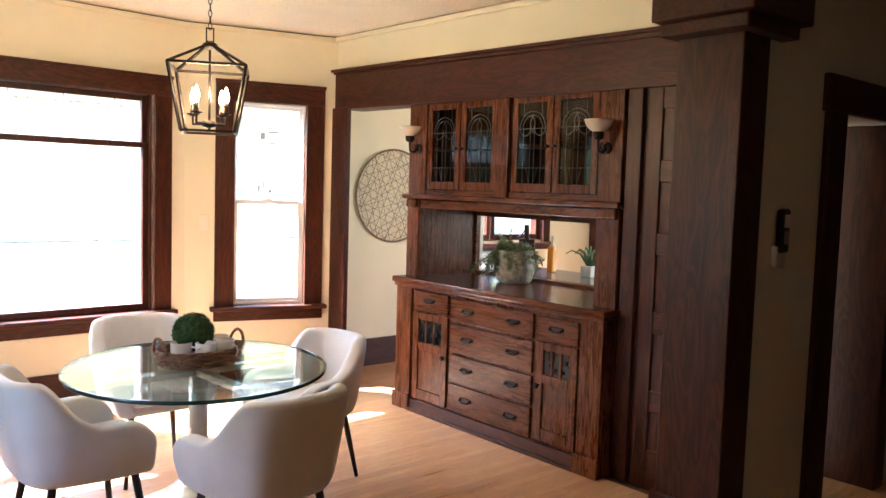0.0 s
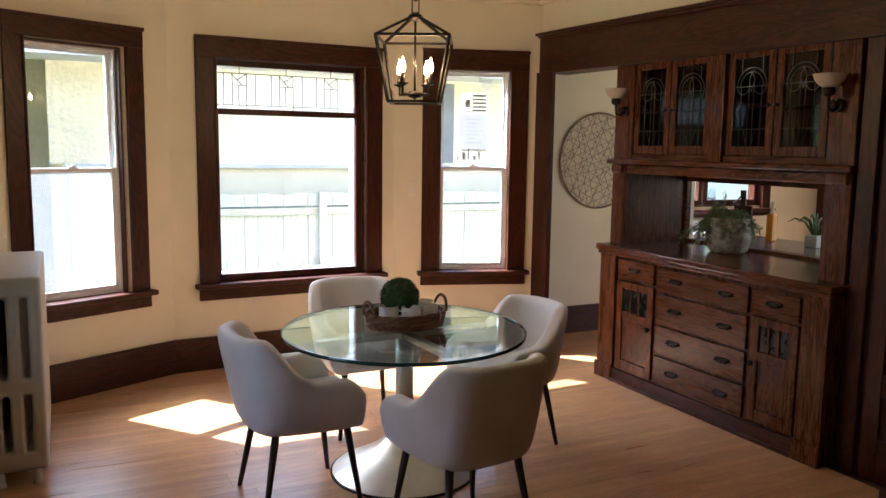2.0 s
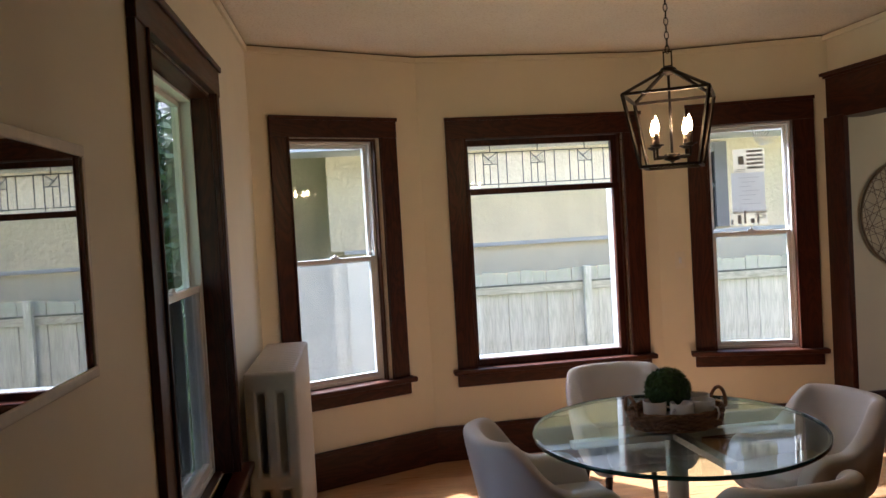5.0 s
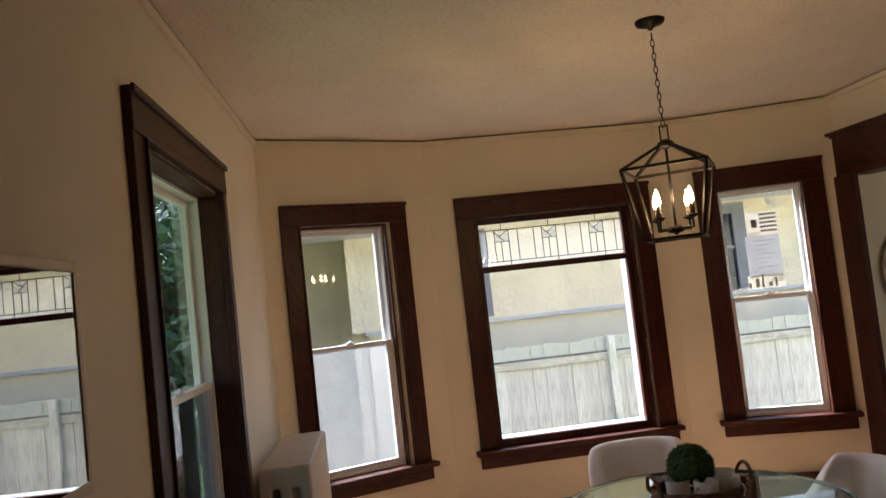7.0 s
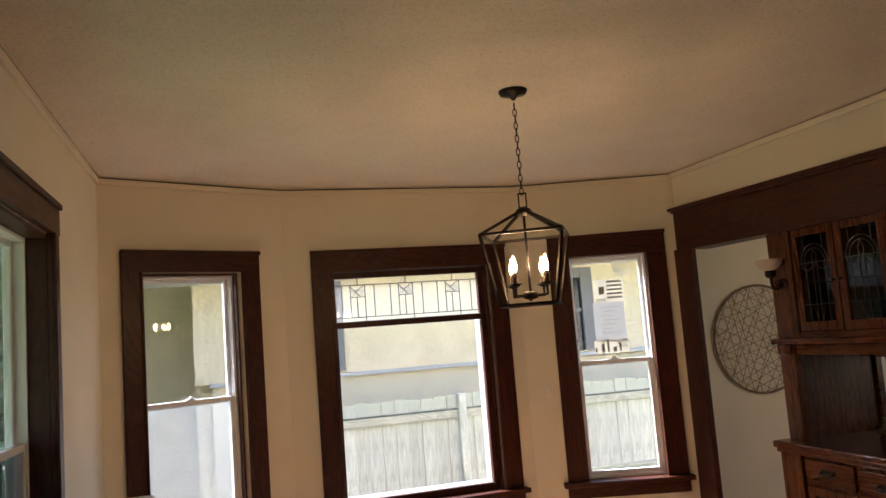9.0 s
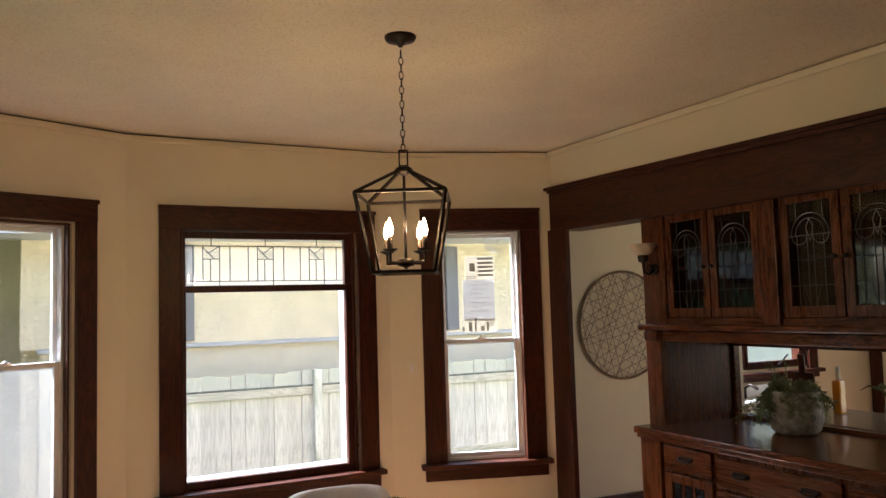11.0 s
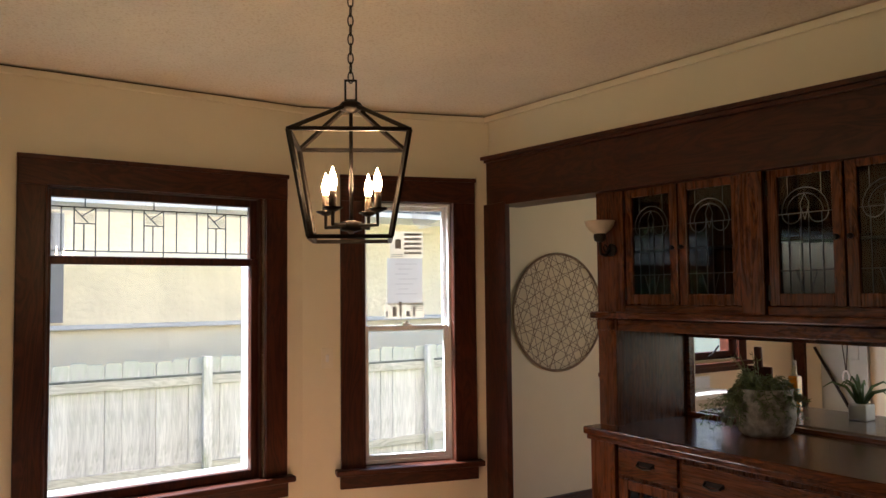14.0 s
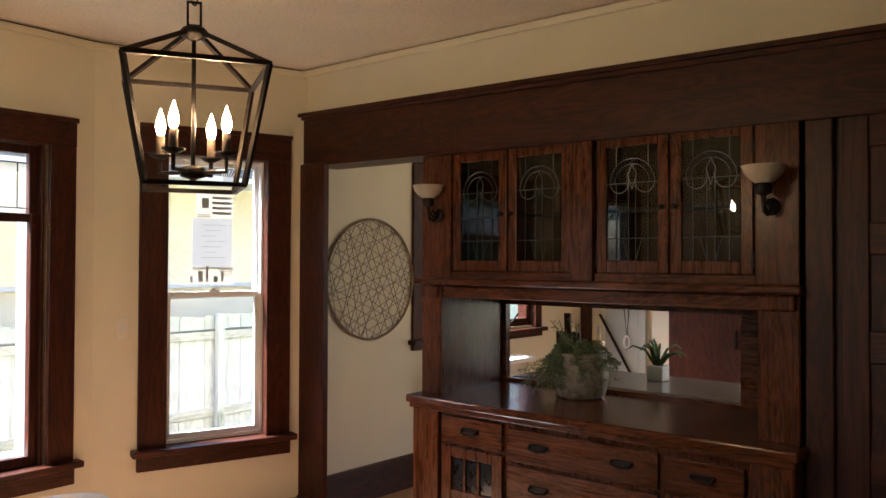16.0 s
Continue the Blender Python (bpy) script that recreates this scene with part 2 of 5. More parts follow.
DARKGLASS = plain("dark_leaded_glass", (0.015, 0.02, 0.025), 0.06, 0, 0.4, 25, 0.25, 40)
BULB = bpy.data.materials.new("lit_bulb")
BULB.use_nodes = True
_b = BULB.node_tree.nodes["Principled BSDF"]
_b.inputs["Base Color"].default_value = (1, 0.8, 0.5, 1)
_b.inputs["Emission Color"].default_value = (1.0, 0.60, 0.25, 1)
_b.inputs["Emission Strength"].default_value = 62.0

# ---- mesh helpers ----


def part(name, bm, material, parent=None, label="", smooth=False, m=None):
    """Links a bmesh as one mesh object under a thing or a part."""
    me = bpy.data.meshes.new(name)
    bmesh.ops.recalc_face_normals(bm, faces=bm.faces)
    bm.to_mesh(me)
    bm.free()
    me.materials.append(material)
    if smooth:
        me.polygons.foreach_set("use_smooth", [True] * len(me.polygons))
    ob = new(name, me)
    if parent is not None:
        ob.parent = parent
    if m is not None:
        ob.matrix_basis = m
    if label:
        ob["label"] = label
    return ob


def thing(name, label, category, group="", kind="", m=None):
    ob = new(name)
    if m is not None:
        ob.matrix_basis = m
    return tagged(ob, label, category, group, kind)


def box(bm, x0, x1, y0, y1, z0, z1, m=None, bev=0.0):
    r = bmesh.ops.create_cube(bm, size=1.0)
    mm = Matrix.Translation(((x0 + x1) / 2, (y0 + y1) / 2, (z0 + z1) / 2)) @ Matrix.Diagonal((abs(x1 - x0), abs(y1 - y0), abs(z1 - z0), 1))
    if m is not None:
        mm = m @ mm
    vs = r["verts"]
    bmesh.ops.transform(bm, matrix=mm, verts=vs)
    if bev > 0:
        es = {e for v in vs for e in v.link_edges}
        bmesh.ops.bevel(bm, geom=list(es), offset=bev, segments=2, profile=0.5, affect="EDGES")
    return vs


def boxes(*dims, bev=0.0, m=None):
    bm = bmesh.new()
    for d in dims:
        box(bm, *d, m=m, bev=bev)
    return bm


def lathe(profile, seg=24, m=None, bm=None, caps=True):
    """A turned shape round z from (radius, height) pairs."""
    bm = bm or bmesh.new()
    rings = []
    for r, z in profile:
        ring = []
        for i in range(seg):
            a = 2 * math.pi * i / seg
            v = Vector((max(r, 1e-4) * math.cos(a), max(r, 1e-4) * math.sin(a), z))
            ring.append(bm.verts.new(m @ v if m is not None else v))
        rings.append(ring)
    for a, b in zip(rings, rings[1:]):
        for i in range(seg):
            bm.faces.new((a[i], a[(i + 1) % seg], b[(i + 1) % seg], b[i]))
    if caps:
        bm.faces.new(rings[0][::-1])
        bm.faces.new(rings[-1])
    return bm


def tube(bm, pts, r, seg=6, closed=False, r1=None):
    """A round bar along points."""
    pts = [Vector(p) for p in pts]
    rings, n = [], len(pts)
    up = None
    for i, p in enumerate(pts):
        a = pts[(i - 1) % n] if (closed or i > 0) else p
        b = pts[(i + 1) % n] if (closed or i < n - 1) else p
        d = (b - a).normalized()
        if up is None:
            up = d.orthogonal().normalized()
        up = (up - d * up.dot(d)).normalized()
        side = d.cross(up)
        rr = r if r1 is None else r + (r1 - r) * i / max(1, n - 1)
        rings.append([bm.verts.new(p + rr * (math.cos(2 * math.pi * k / seg) * up + math.sin(2 * math.pi * k / seg) * side)) for k in range(seg)])
    for i in range(n if closed else n - 1):
        a, b = rings[i], rings[(i + 1) % n]
        for k in range(seg):
            bm.faces.new((a[k], a[(k + 1) % seg], b[(k + 1) % seg], b[k]))
    if not closed:
        bm.faces.new(rings[0][::-1])
        bm.faces.new(rings[-1])
    return bm


def bars(pairs, r, seg=6):
    bm = bmesh.new()
    for a, b in pairs:
        tube(bm, [a, b], r, seg)
    return bm


def square_bar(bm, a, b, w):
    a, b = Vector(a), Vector(b)
    d = b - a
    m = Matrix.Translation((a + b) / 2) @ d.to_track_quat("Z", "Y").to_matrix().to_4x4()
    box(bm, -w / 2, w / 2, -w / 2, w / 2, -d.length / 2, d.length / 2, m=m)


# ---- plan ----
H = 2.87
A, B, C, D = (-0.265, 5.79), (0.835, 6.325), (2.575, 6.405), (3.72, 6.06)


def along(p, q):
    """Frame of a wall: x along it, y outward, z up."""
    return Matrix.Translation((p[0], p[1], 0)) @ Matrix.Rotation(math.atan2(q[1] - p[1], q[0] - p[0]), 4, "Z")


def wall(name, m, s0, s1, holes, label, thick=0.16, z1=H + 0.05, mat=None):
    """A wall with its openings cut through."""
    bm = bmesh.new()
    cuts = sorted(holes)
    s = s0
    for a, b, lo, hi in cuts:
        box(bm, s, a, 0, thick, -0.05, z1)
        box(bm, a, b, 0, thick, -0.05, lo)
        box(bm, a, b, 0, thick, hi, z1)
        s = b
    box(bm, s, s1, 0, thick, -0.05, z1)
    return tagged(part(name, bm, mat or YELLOW, None, "", False, m), label, "wall", "", "structure")


M1, M2, M3 = along(A, B), along(B, C), along(C, D)
ML = along((-0.265, -2.6), A)
L1, L2, L3 = (Vector(q) - Vector(p) for p, q in ((A, B), (B, C), (C, D)))
L1, L2, L3 = L1.length, L2.length, L3.length
LB = 5.79 + 2.6
paint = "cream-painted plaster wall"
wall("wall_bay_west", M1, -0.05, L1 + 0.05, [(0.225, 0.875, 0.64, 2.29)], paint + " of the bay with a double-hung window")
wall("wall_bay_middle", M2, -0.02, L2 + 0.02, [(0.30, 1.48, 0.64, 2.29)], paint + " of the bay with the picture window")
wall("wall_bay_east", M3, -0.05, L3 + 0.02, [(0.36, 0.97, 0.64, 2.30)], paint + " of the bay beside the passage")
wall("wall_west", ML, -0.16, LB + 0.05, [(5.84, 7.02, 0.62, 2.325)], paint + " with a side window, mirror and radiator")
MN = along((3.72, 6.30), (7.6, 6.30))
wall("wall_north", MN, 0.0, 3.9, [(1.35, 2.86, 1.12, 2.42)], paint + " of passage and kitchen behind woven wall art")
bm = boxes((3.72, 3.79, 6.07, 6.30, -0.05, H))
tagged(part("wall_return", bm, YELLOW), "short cream wall return behind the dark door post", "wall", "", "structure")
# The opening at y 2.5 to 3.88 is unseen, added to let light in.
bm = boxes((7.42, 7.58, 2.2, 2.5, -0.05, H), (7.42, 7.58, 3.88, 6.5, -0.05, H), (7.42, 7.58, 2.5, 3.88, -0.05, 0.4), (7.42, 7.58, 2.5, 3.88, 2.55, H))
tagged(part("wall_east", bm, YELLOW), "cream-painted far kitchen wall with an unseen added light opening", "wall", "", "structure")
# upper wall over the beam, and the partition behind the buffet with its pass-through
bm = bmesh.new()
R0, R1 = Vector((3.735, 6.2)), Vector((3.865, 2.43))
v = [bm.verts.new(c) for c in ((R0.x, R0.y, 2.5), (R1.x, R1.y, 2.45), (R1.x, R1.y, H + 0.05), (R0.x, R0.y, H + 0.05), (4.0, R0.y, 2.5), (4.0, R1.y, 2.45), (4.0, R1.y, H + 0.05), (4.0, R0.y, H + 0.05))]
for f in ((0, 1, 2, 3), (4, 7, 6, 5), (0, 4, 5, 1), (3, 2, 6, 7), (0, 3, 7, 4), (1, 5, 6, 2)):
    bm.faces.new([v[i] for i in f])
tagged(part("wall_over_beam", bm, YELLOW), "cream plaster band above the dark beam", "wall", "", "structure")
bm = boxes((4.46, 4.56, 2.43, 3.45, -0.05, H), (4.46, 4.56, 5.10, 5.12, -0.05, H), (4.46, 4.56, 3.45, 5.10, -0.05, 0.95), (4.46, 4.56, 3.45, 5.10, 1.47, H))
tagged(part("wall_partition", bm, YELLOW), "cream partition with a pass-through to the kitchen", "wall", "", "structure")
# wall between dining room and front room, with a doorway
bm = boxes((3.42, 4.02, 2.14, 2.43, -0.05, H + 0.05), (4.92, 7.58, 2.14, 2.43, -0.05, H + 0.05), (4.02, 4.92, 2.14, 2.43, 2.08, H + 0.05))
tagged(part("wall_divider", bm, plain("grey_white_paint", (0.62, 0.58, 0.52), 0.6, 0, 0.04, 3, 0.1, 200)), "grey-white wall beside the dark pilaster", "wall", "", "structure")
# Unseen closing walls, coloured dark to hold down light bounced into the dining room.
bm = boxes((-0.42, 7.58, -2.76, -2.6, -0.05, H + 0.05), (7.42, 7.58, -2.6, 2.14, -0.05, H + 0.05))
tagged(part("wall_south", bm, plain("bounce_damping_brown", (0.20, 0.15, 0.115), 0.7, 0, 0.06, 3, 0.1, 150)), "plain brown front-room walls, unseen, kept dark against bounced light", "wall", "", "structure")
bm = boxes((-0.6, 7.7, -2.8, 6.7, H, H + 0.12))
tagged(part("ceiling", bm, CEIL), "off-white stippled plaster ceiling", "ceiling", "", "structure")


def line_strip(p, q, w, z0, z1, off=0.0):
    m = along(p, q)
    ln = (Vector(q) - Vector(p)).length
    return m, (0, ln, -w - off, -off, z0, z1)


# narrow picture moulding under the ceiling
for p, q in (((-0.265, -2.5), A), (A, B), (B, C), (C, D), (D, (3.86, 2.43))):
    m, d = line_strip(p, q, 0.020, H - 0.046, H - 0.010)
    tagged(part("trim", boxes(d, bev=0.004), YELLOW, None, "", False, m), "narrow cream moulding under the ceiling", "trim", "", "structure")

GAP = plain("dark_gap", (0.12, 0.075, 0.045), 0.9, 0, 0.3, 14, 0.3)
SEAM = plain("tan_seam", (0.47, 0.38, 0.27), 0.9, 0, 0.3, 9, 0.3)
for p, q in (((-0.265, -2.5), A), (A, B), (B, C), (C, D), (D, (3.86, 2.43))):
    m, d = line_strip(p, q, 0.021 if q in (B, C, D) else 0.0205, H - 0.009, H - 0.0055)
    tagged(part("trim", boxes(d), GAP if q in (B, C, D) else SEAM, None, "", False, m), "dark settlement gap along the ceiling edge", "trim", "", "structure")

# ---- windows ----


def casing(win, s0, s1, z0, z1, w, stool, apron):
    """Stained casing boards round a window: two sides, head, stool and apron, and the jamb lining."""
    part("side_casing", boxes((s0, s0 + w, -0.026, 0, z0, z1 - w * 1.05), bev=0.004), WZ, win)
    part("side_casing", boxes((s1 - w, s1, -0.026, 0, z0, z1 - w * 1.05), bev=0.004), WZ, win)
    part("head_casing", boxes((s0, s1, -0.03, 0, z1 - w * 1.05, z1), bev=0.004), WX, win)
    for a_, b_ in ((s0 + w - 0.014, s0 + w), (s1 - w, s1 - w + 0.014)):
        part("stop_bead", boxes((a_, b_, -0.036, -0.026, z0, z1 - w * 1.05), bev=0.003), WZ, win)
    part("backband", boxes((s0 - 0.006, s1 + 0.006, -0.042, -0.03, z1 - 0.022, z1 + 0.004), bev=0.004), WX, win)
    part("sill", boxes((s0 - 0.035, s1 + 0.035, -0.075, 0.05, z0 - 0.035, z0), bev=0.008), WX, win)
    part("apron", boxes((s0 - 0.005, s1 + 0.005, -0.03, 0, apron, z0 - 0.035), bev=0.005), WX, win)


def jambs(win, s0, s1, z0, z1, mat_v, mat_h):
    part("jamb", boxes((s0 - 0.012, s0 + 0.012, 0.0, 0.16, z0, z1)), mat_v, win)
    part("jamb", boxes((s1 - 0.012, s1 + 0.012, 0.0, 0.16, z0, z1)), mat_v, win)
    part("head_jamb", boxes((s0, s1, 0.0, 0.16, z1 - 0.012, z1 + 0.012)), mat_h, win)
    part("sill_board", boxes((s0, s1, 0.05, 0.2, z0 - 0.02, z0 + 0.012)), mat_h, win)


def pane(win, s0, s1, y, z0, z1, mat=None):
    ob = part("pane", boxes((s0, s1, y - 0.002, y + 0.002, z0, z1)), mat or PANE, win)
    ob.visible_shadow = False
    return ob


def sash(win, s0, s1, z0, z1, y, w, mat, name="sash", depth=0.04, low=None):
    bm = boxes((s0, s0 + w, y, y + depth, z0, z1), (s1 - w, s1, y, y + depth, z0, z1), (s0 + w, s1 - w, y, y + depth, z1 - w, z1), (s0 + w, s1 - w, y, y + depth, z0, z0 + (low or w)), bev=0.004)
    ob = part(name, bm, mat, win)
    pane(ob, s0 + w, s1 - w, y + depth / 2, z0 + (low or w), z1 - w)
    return ob


def double_hung(name, m, out, hole, rail, label, w, deep=0.0):
    """A white vinyl double-hung window in dark oak casing."""
    win = thing(name, label, "window", "", "structure", m)
    s0, s1, z0, z1 = out
    casing(win, s0, s1, z0, z1, w, 0, z0 - 0.12)
    a, b, lo, hi = hole
    jambs(win, a, b, lo, hi, WZ, WX)
    f, y0, y1 = 0.028, 0.045 + deep, 0.13 + deep
    part("vinyl_frame", boxes((a + 0.01, a + f, y0, y1, lo, hi), (b - f, b - 0.01, y0, y1, lo, hi), (a + f, b - f, y0, y1, hi - f, hi - 0.012), (a + f, b - f, y0, y1, lo + 0.012, lo + 0.035), bev=0.003), VINYL, win)
    sash(win, a + f, b - f, rail - 0.02, hi - f, 0.092 + deep, 0.026, VINYL, "upper_sash", 0.03)
    lowsash = sash(win, a + f, b - f, lo + 0.035, rail + 0.02, 0.055 + deep, 0.03, VINYL, "lower_sash", 0.034)
    mid = (a + b) / 2
    bm = boxes((mid - 0.03, mid + 0.03, 0.04 + deep, 0.06 + deep, rail + 0.02, rail + 0.032), bev=0.003)
    lathe([(0.012, rail + 0.03), (0.014, rail + 0.036), (0.005, rail + 0.046)], 10, Matrix.Translation((mid, 0.05 + deep, 0)), bm)
    part("sash_lock", bm, VINYL, lowsash, "white cam sash lock")
    return win


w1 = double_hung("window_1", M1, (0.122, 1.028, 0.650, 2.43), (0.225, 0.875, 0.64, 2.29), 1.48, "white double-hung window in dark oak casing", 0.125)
w3 = double_hung("window_3", M3, (0.230, 1.106, 0.650, 2.447), (0.36, 0.97, 0.64, 2.30), 1.49, "white double-hung window with papers taped to the glass", 0.15)
wl = double_hung("window_4", ML, (5.715, 7.14, 0.62, 2.47), (5.84, 7.02, 0.62, 2.325), 1.46, "wide white double-hung side window in dark casing", 0.13, 0.035)
DARKMESH = pane_mat("dark_screen", (0.16, 0.15, 0.14), 1.0)
part("insect_screen", boxes((6.40, 6.985, 0.170, 0.172, 0.665, 1.44)), DARKMESH, wl, "dark sliding insect screen").visible_shadow = False

# Upper pane turned 3.6 degrees to set where the bulb reflections fall.
turned_pane = [o for o in w1.children if o.name.startswith("upper_sash")][0].children[0]
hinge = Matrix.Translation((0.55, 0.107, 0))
turned_pane.matrix_basis = hinge @ Matrix.Rotation(radians(-3.6), 4, "Z") @ hinge.inverted()
for win_, a_, b_ in ((w1, 0.26, 0.84),):
    part("insect_screen", boxes((a_, b_, 0.118, 0.119, 0.68, 1.48)), SCREEN, win_, "fine pale insect screen").visible_shadow = False

# picture window with a leaded transom
w2 = thing("window_2", "dark oak picture window with a leaded glass transom", "window", "", "structure", M2)
casing(w2, 0.186, 1.632, 0.650, 2.428, 0.14, 0, 0.525)
jambs(w2, 0.30, 1.48, 0.64, 2.29, WZ, WX)
sash(w2, 0.312, 1.468, 0.652, 1.925, 0.03, 0.042, WZ, "lower_sash", 0.05, 0.05)
top = sash(w2, 0.312, 1.468, 1.89, 2.275, 0.05, 0.042, WZ, "transom_sash", 0.045, 0.038)
zt, zb, zl, zh = 2.233, 1.928, 1.955, 2.185
lines = [((0.354, zh), (1.426, zh)), ((0.354, zl), (1.426, zl))]
for c in (0.52, 0.875, 1.232):
    lines += [((c - 0.053, zl), (c - 0.053, zh)), ((c + 0.053, zb), (c + 0.053, zh - 0.08)), ((c + 0.053, zh - 0.08), (c + 0.053, zh)), ((c - 0.053, zh - 0.085), (c + 0.053, zh - 0.085)),
              ((c - 0.053, zh - 0.01), (c + 0.02, zh - 0.085)), ((c - 0.02, zh - 0.05), (c + 0.053, zh)), ((c, zh), (c, zt)), ((c - 0.005, zl), (c - 0.005, zh - 0.085))]
for s in (0.405, 0.64, 0.76, 1.0, 1.115, 1.375):
    lines.append(((s, zl), (s, zh)))
# Flat translucent sheet added to lay a whitish haze over the transom.
part("rippled_layer", boxes((0.354, 1.426, 0.078, 0.079, 1.928, 2.233)), SCREEN, top, "thin sheet adding haze to the rippled glass").visible_shadow = False
part("came_lattice", bars([((a, 0.07, b), (c, 0.07, d)) for (a, b), (c, d) in lines], 0.0034, 6), LEAD, top, "dark lead cames in a geometric pattern")
jewel = boxes(*[(c - 0.045, c + 0.045, 0.066, 0.069, zh - 0.078, zh - 0.03) for c in (0.52, 0.875, 1.232)])
part("jewel", jewel, pane_mat("grey_glass", (0.93, 0.94, 0.95), 1.5, 0.15), top, "grey textured glass squares").visible_shadow = False

part("outer_stop", boxes((1.432, 1.466, 0.085, 0.20, 0.70, 1.90), bev=0.003), OUTERW, w2, "white painted outer stop")
part("outer_sill", boxes((0.30, 1.48, 0.085, 0.23, 0.655, 0.70), bev=0.004), OUTERW, w2, "white painted outer sill")

# papers on the window
note = thing("notice", "printed notices taped inside the upper window pane", "notice", "", "", M3)
part("sheet", boxes((0.567, 0.787, 0.090, 0.0912, 1.938, 2.112)), THIN, note)
part("sheet", boxes((0.547, 0.780, 0.0915, 0.0925, 1.645, 1.940)), PAPER, note)
part("sheet", boxes((0.53, 0.788, 0.088, 0.0895, 1.556, 1.652)), THIN, note)
bl = []
for k in range(7):
    bl.append((0.60 + 0.02 * (k % 2), 0.745 - 0.03 * (k % 3), 0.0902, 0.0908, 1.90 - k * 0.032, 1.903 - k * 0.032))
part("text_lines", boxes(*bl), TEXT, note)
bl = [(0.60, 0.64, 0.0885, 0.0893, 2.0, 2.06)] + [(0.66, 0.775, 0.0885, 0.0893, 2.085 - k * 0.03, 2.10 - k * 0.03) for k in range(5)] + [(0.575, 0.65, 0.0885, 0.0893, 1.96 - 0.012 * k, 1.965 - 0.012 * k) for k in range(2)]
bl += [(0.535 + k * 0.045, 0.55 + k * 0.045 + 0.012 * (k % 2), 0.0865, 0.0875, 1.565, 1.60 + 0.03 * (k % 3)) for k in range(5)] + [(0.7, 0.78, 0.0865, 0.0875, 1.60 + 0.012 * k, 1.604 + 0.012 * k) for k in range(4)]
for d in bl:
    part("print_block", boxes(d), PRINT, note)

# Fan of pale strips that paints the sun's glints on crinkled tape.
tape = bmesh.new()
rnd = random.Random(9)
for k in range(11):
    a = radians(12 + 9 * k)
    r0, r1 = rnd.uniform(0.02, 0.05), rnd.uniform(0.10, 0.17)
    box(tape, 0, r1 - r0, 0.0885, 0.0895, -0.0028, 0.0028, m=Matrix.Translation((0.735, 0, 2.125)) @ Matrix.Rotation(-a, 4, "Y") @ Matrix.Translation((r0, 0, 0)))
part("tape_crinkle", tape, PAPER, note, "pale strips painting sun glints on clear tape")

# kitchen window
kw = thing("window_5", "kitchen casement window in dark oak casing", "window", "", "structure", MN)
casing(kw, 1.24, 2.97, 1.10, 2.55, 0.12, 0, 1.02)
jambs(kw, 1.35, 2.86, 1.12, 2.42, WZ, WX)
for a, b in ((1.36, 2.10), (2.12, 2.85)):
    s_ = sash(kw, a, b, 1.135, 2.41, 0.03, 0.05, WZ, "casement_sash", 0.045)
bm = tube(bmesh.new(), [(2.5, 0.02, 1.14), (2.5, -0.03, 1.17), (2.53, -0.05, 1.22), (2.56, -0.05, 1.24)], 0.008, 6)
part("casement_crank", bm, BLACK, kw, "black window crank")

# ---- baseboards, beam, posts ----
for p, q in (((-0.265, 2.0), A), (A, B), (B, C), (C, D), ((3.79, 6.30), (7.42, 6.30))):
    m, d = line_strip(p, q, 0.022, 0.0, 0.225)
    e = (d[0], d[1], -0.03, 0, 0.225, 0.25)
    tagged(part("baseboard", boxes(d, e, bev=0.004), WX, None, "", False, m), "tall dark-stained oak baseboard", "baseboard", "", "structure")

beam = thing("beam", "dark oak beam with crown moulding over buffet and passage", "beam", "", "structure")


def sloped(y0, y1, x0, x1, xb, lo0, lo1, hi0, hi1):
    """A long board along y whose front and edges drift a little over its length."""
    b_ = bmesh.new()
    c = [(x0, y0, lo0), (x1, y1, lo1), (x1, y1, hi1), (x0, y0, hi0), (xb, y0, lo0), (xb, y1, lo1), (xb, y1, hi1), (xb, y0, hi0)]
    q = [b_.verts.new(i) for i in c]
    for f in ((0, 1, 2, 3), (4, 7, 6, 5), (0, 4, 5, 1), (3, 2, 6, 7), (0, 3, 7, 4), (1, 5, 6, 2)):
        b_.faces.new([q[i] for i in f])
    return b_


part("face_board", sloped(6.09, 2.43, 3.720, 3.785, 4.02, 2.285, 2.245, 2.563, 2.505), WY, beam)
part("crown", sloped(6.10, 2.43, 3.680, 3.745, 4.02, 2.576, 2.518, 2.598, 2.54), WY, beam)
part("crown_bead", sloped(6.095, 2.43, 3.703, 3.768, 4.02, 2.560, 2.502, 2.578, 2.52), WY, beam)
part("crown_bead", sloped(5.06, 2.43, 3.705, 3.755, 3.80, 2.540, 2.49, 2.558, 2.51), WY, beam)
part("lower_bead", sloped(5.84, 2.43, 3.708, 3.772, 3.80, 2.268, 2.228, 2.284, 2.244), WY, beam)
post = thing("door_post", "dark oak post at the passage beside the window", "post", "", "structure")
part("post_board", boxes((3.700, 3.742, 5.845, 6.085, 0, 2.285), bev=0.006), WZ, post)
part("plinth", boxes((3.690, 3.742, 5.835, 6.09, 0, 0.26), bev=0.005), WZ, post)
# far jamb of the passage over the buffet side and its soffit
tagged(part("trim", boxes((3.80, 4.46, 5.11, 5.135, 0, 2.29)), WZ), "dark oak side panel closing the buffet end", "trim", "", "structure")

# paneled wood between buffet and divider
pw = thing("wall_panel", "dark oak wall panelling with small recessed squares", "panelling", "", "structure")
part("panel_back", boxes((3.830, 3.90, 2.43, 3.15, 0, 2.25)), WZ, pw)
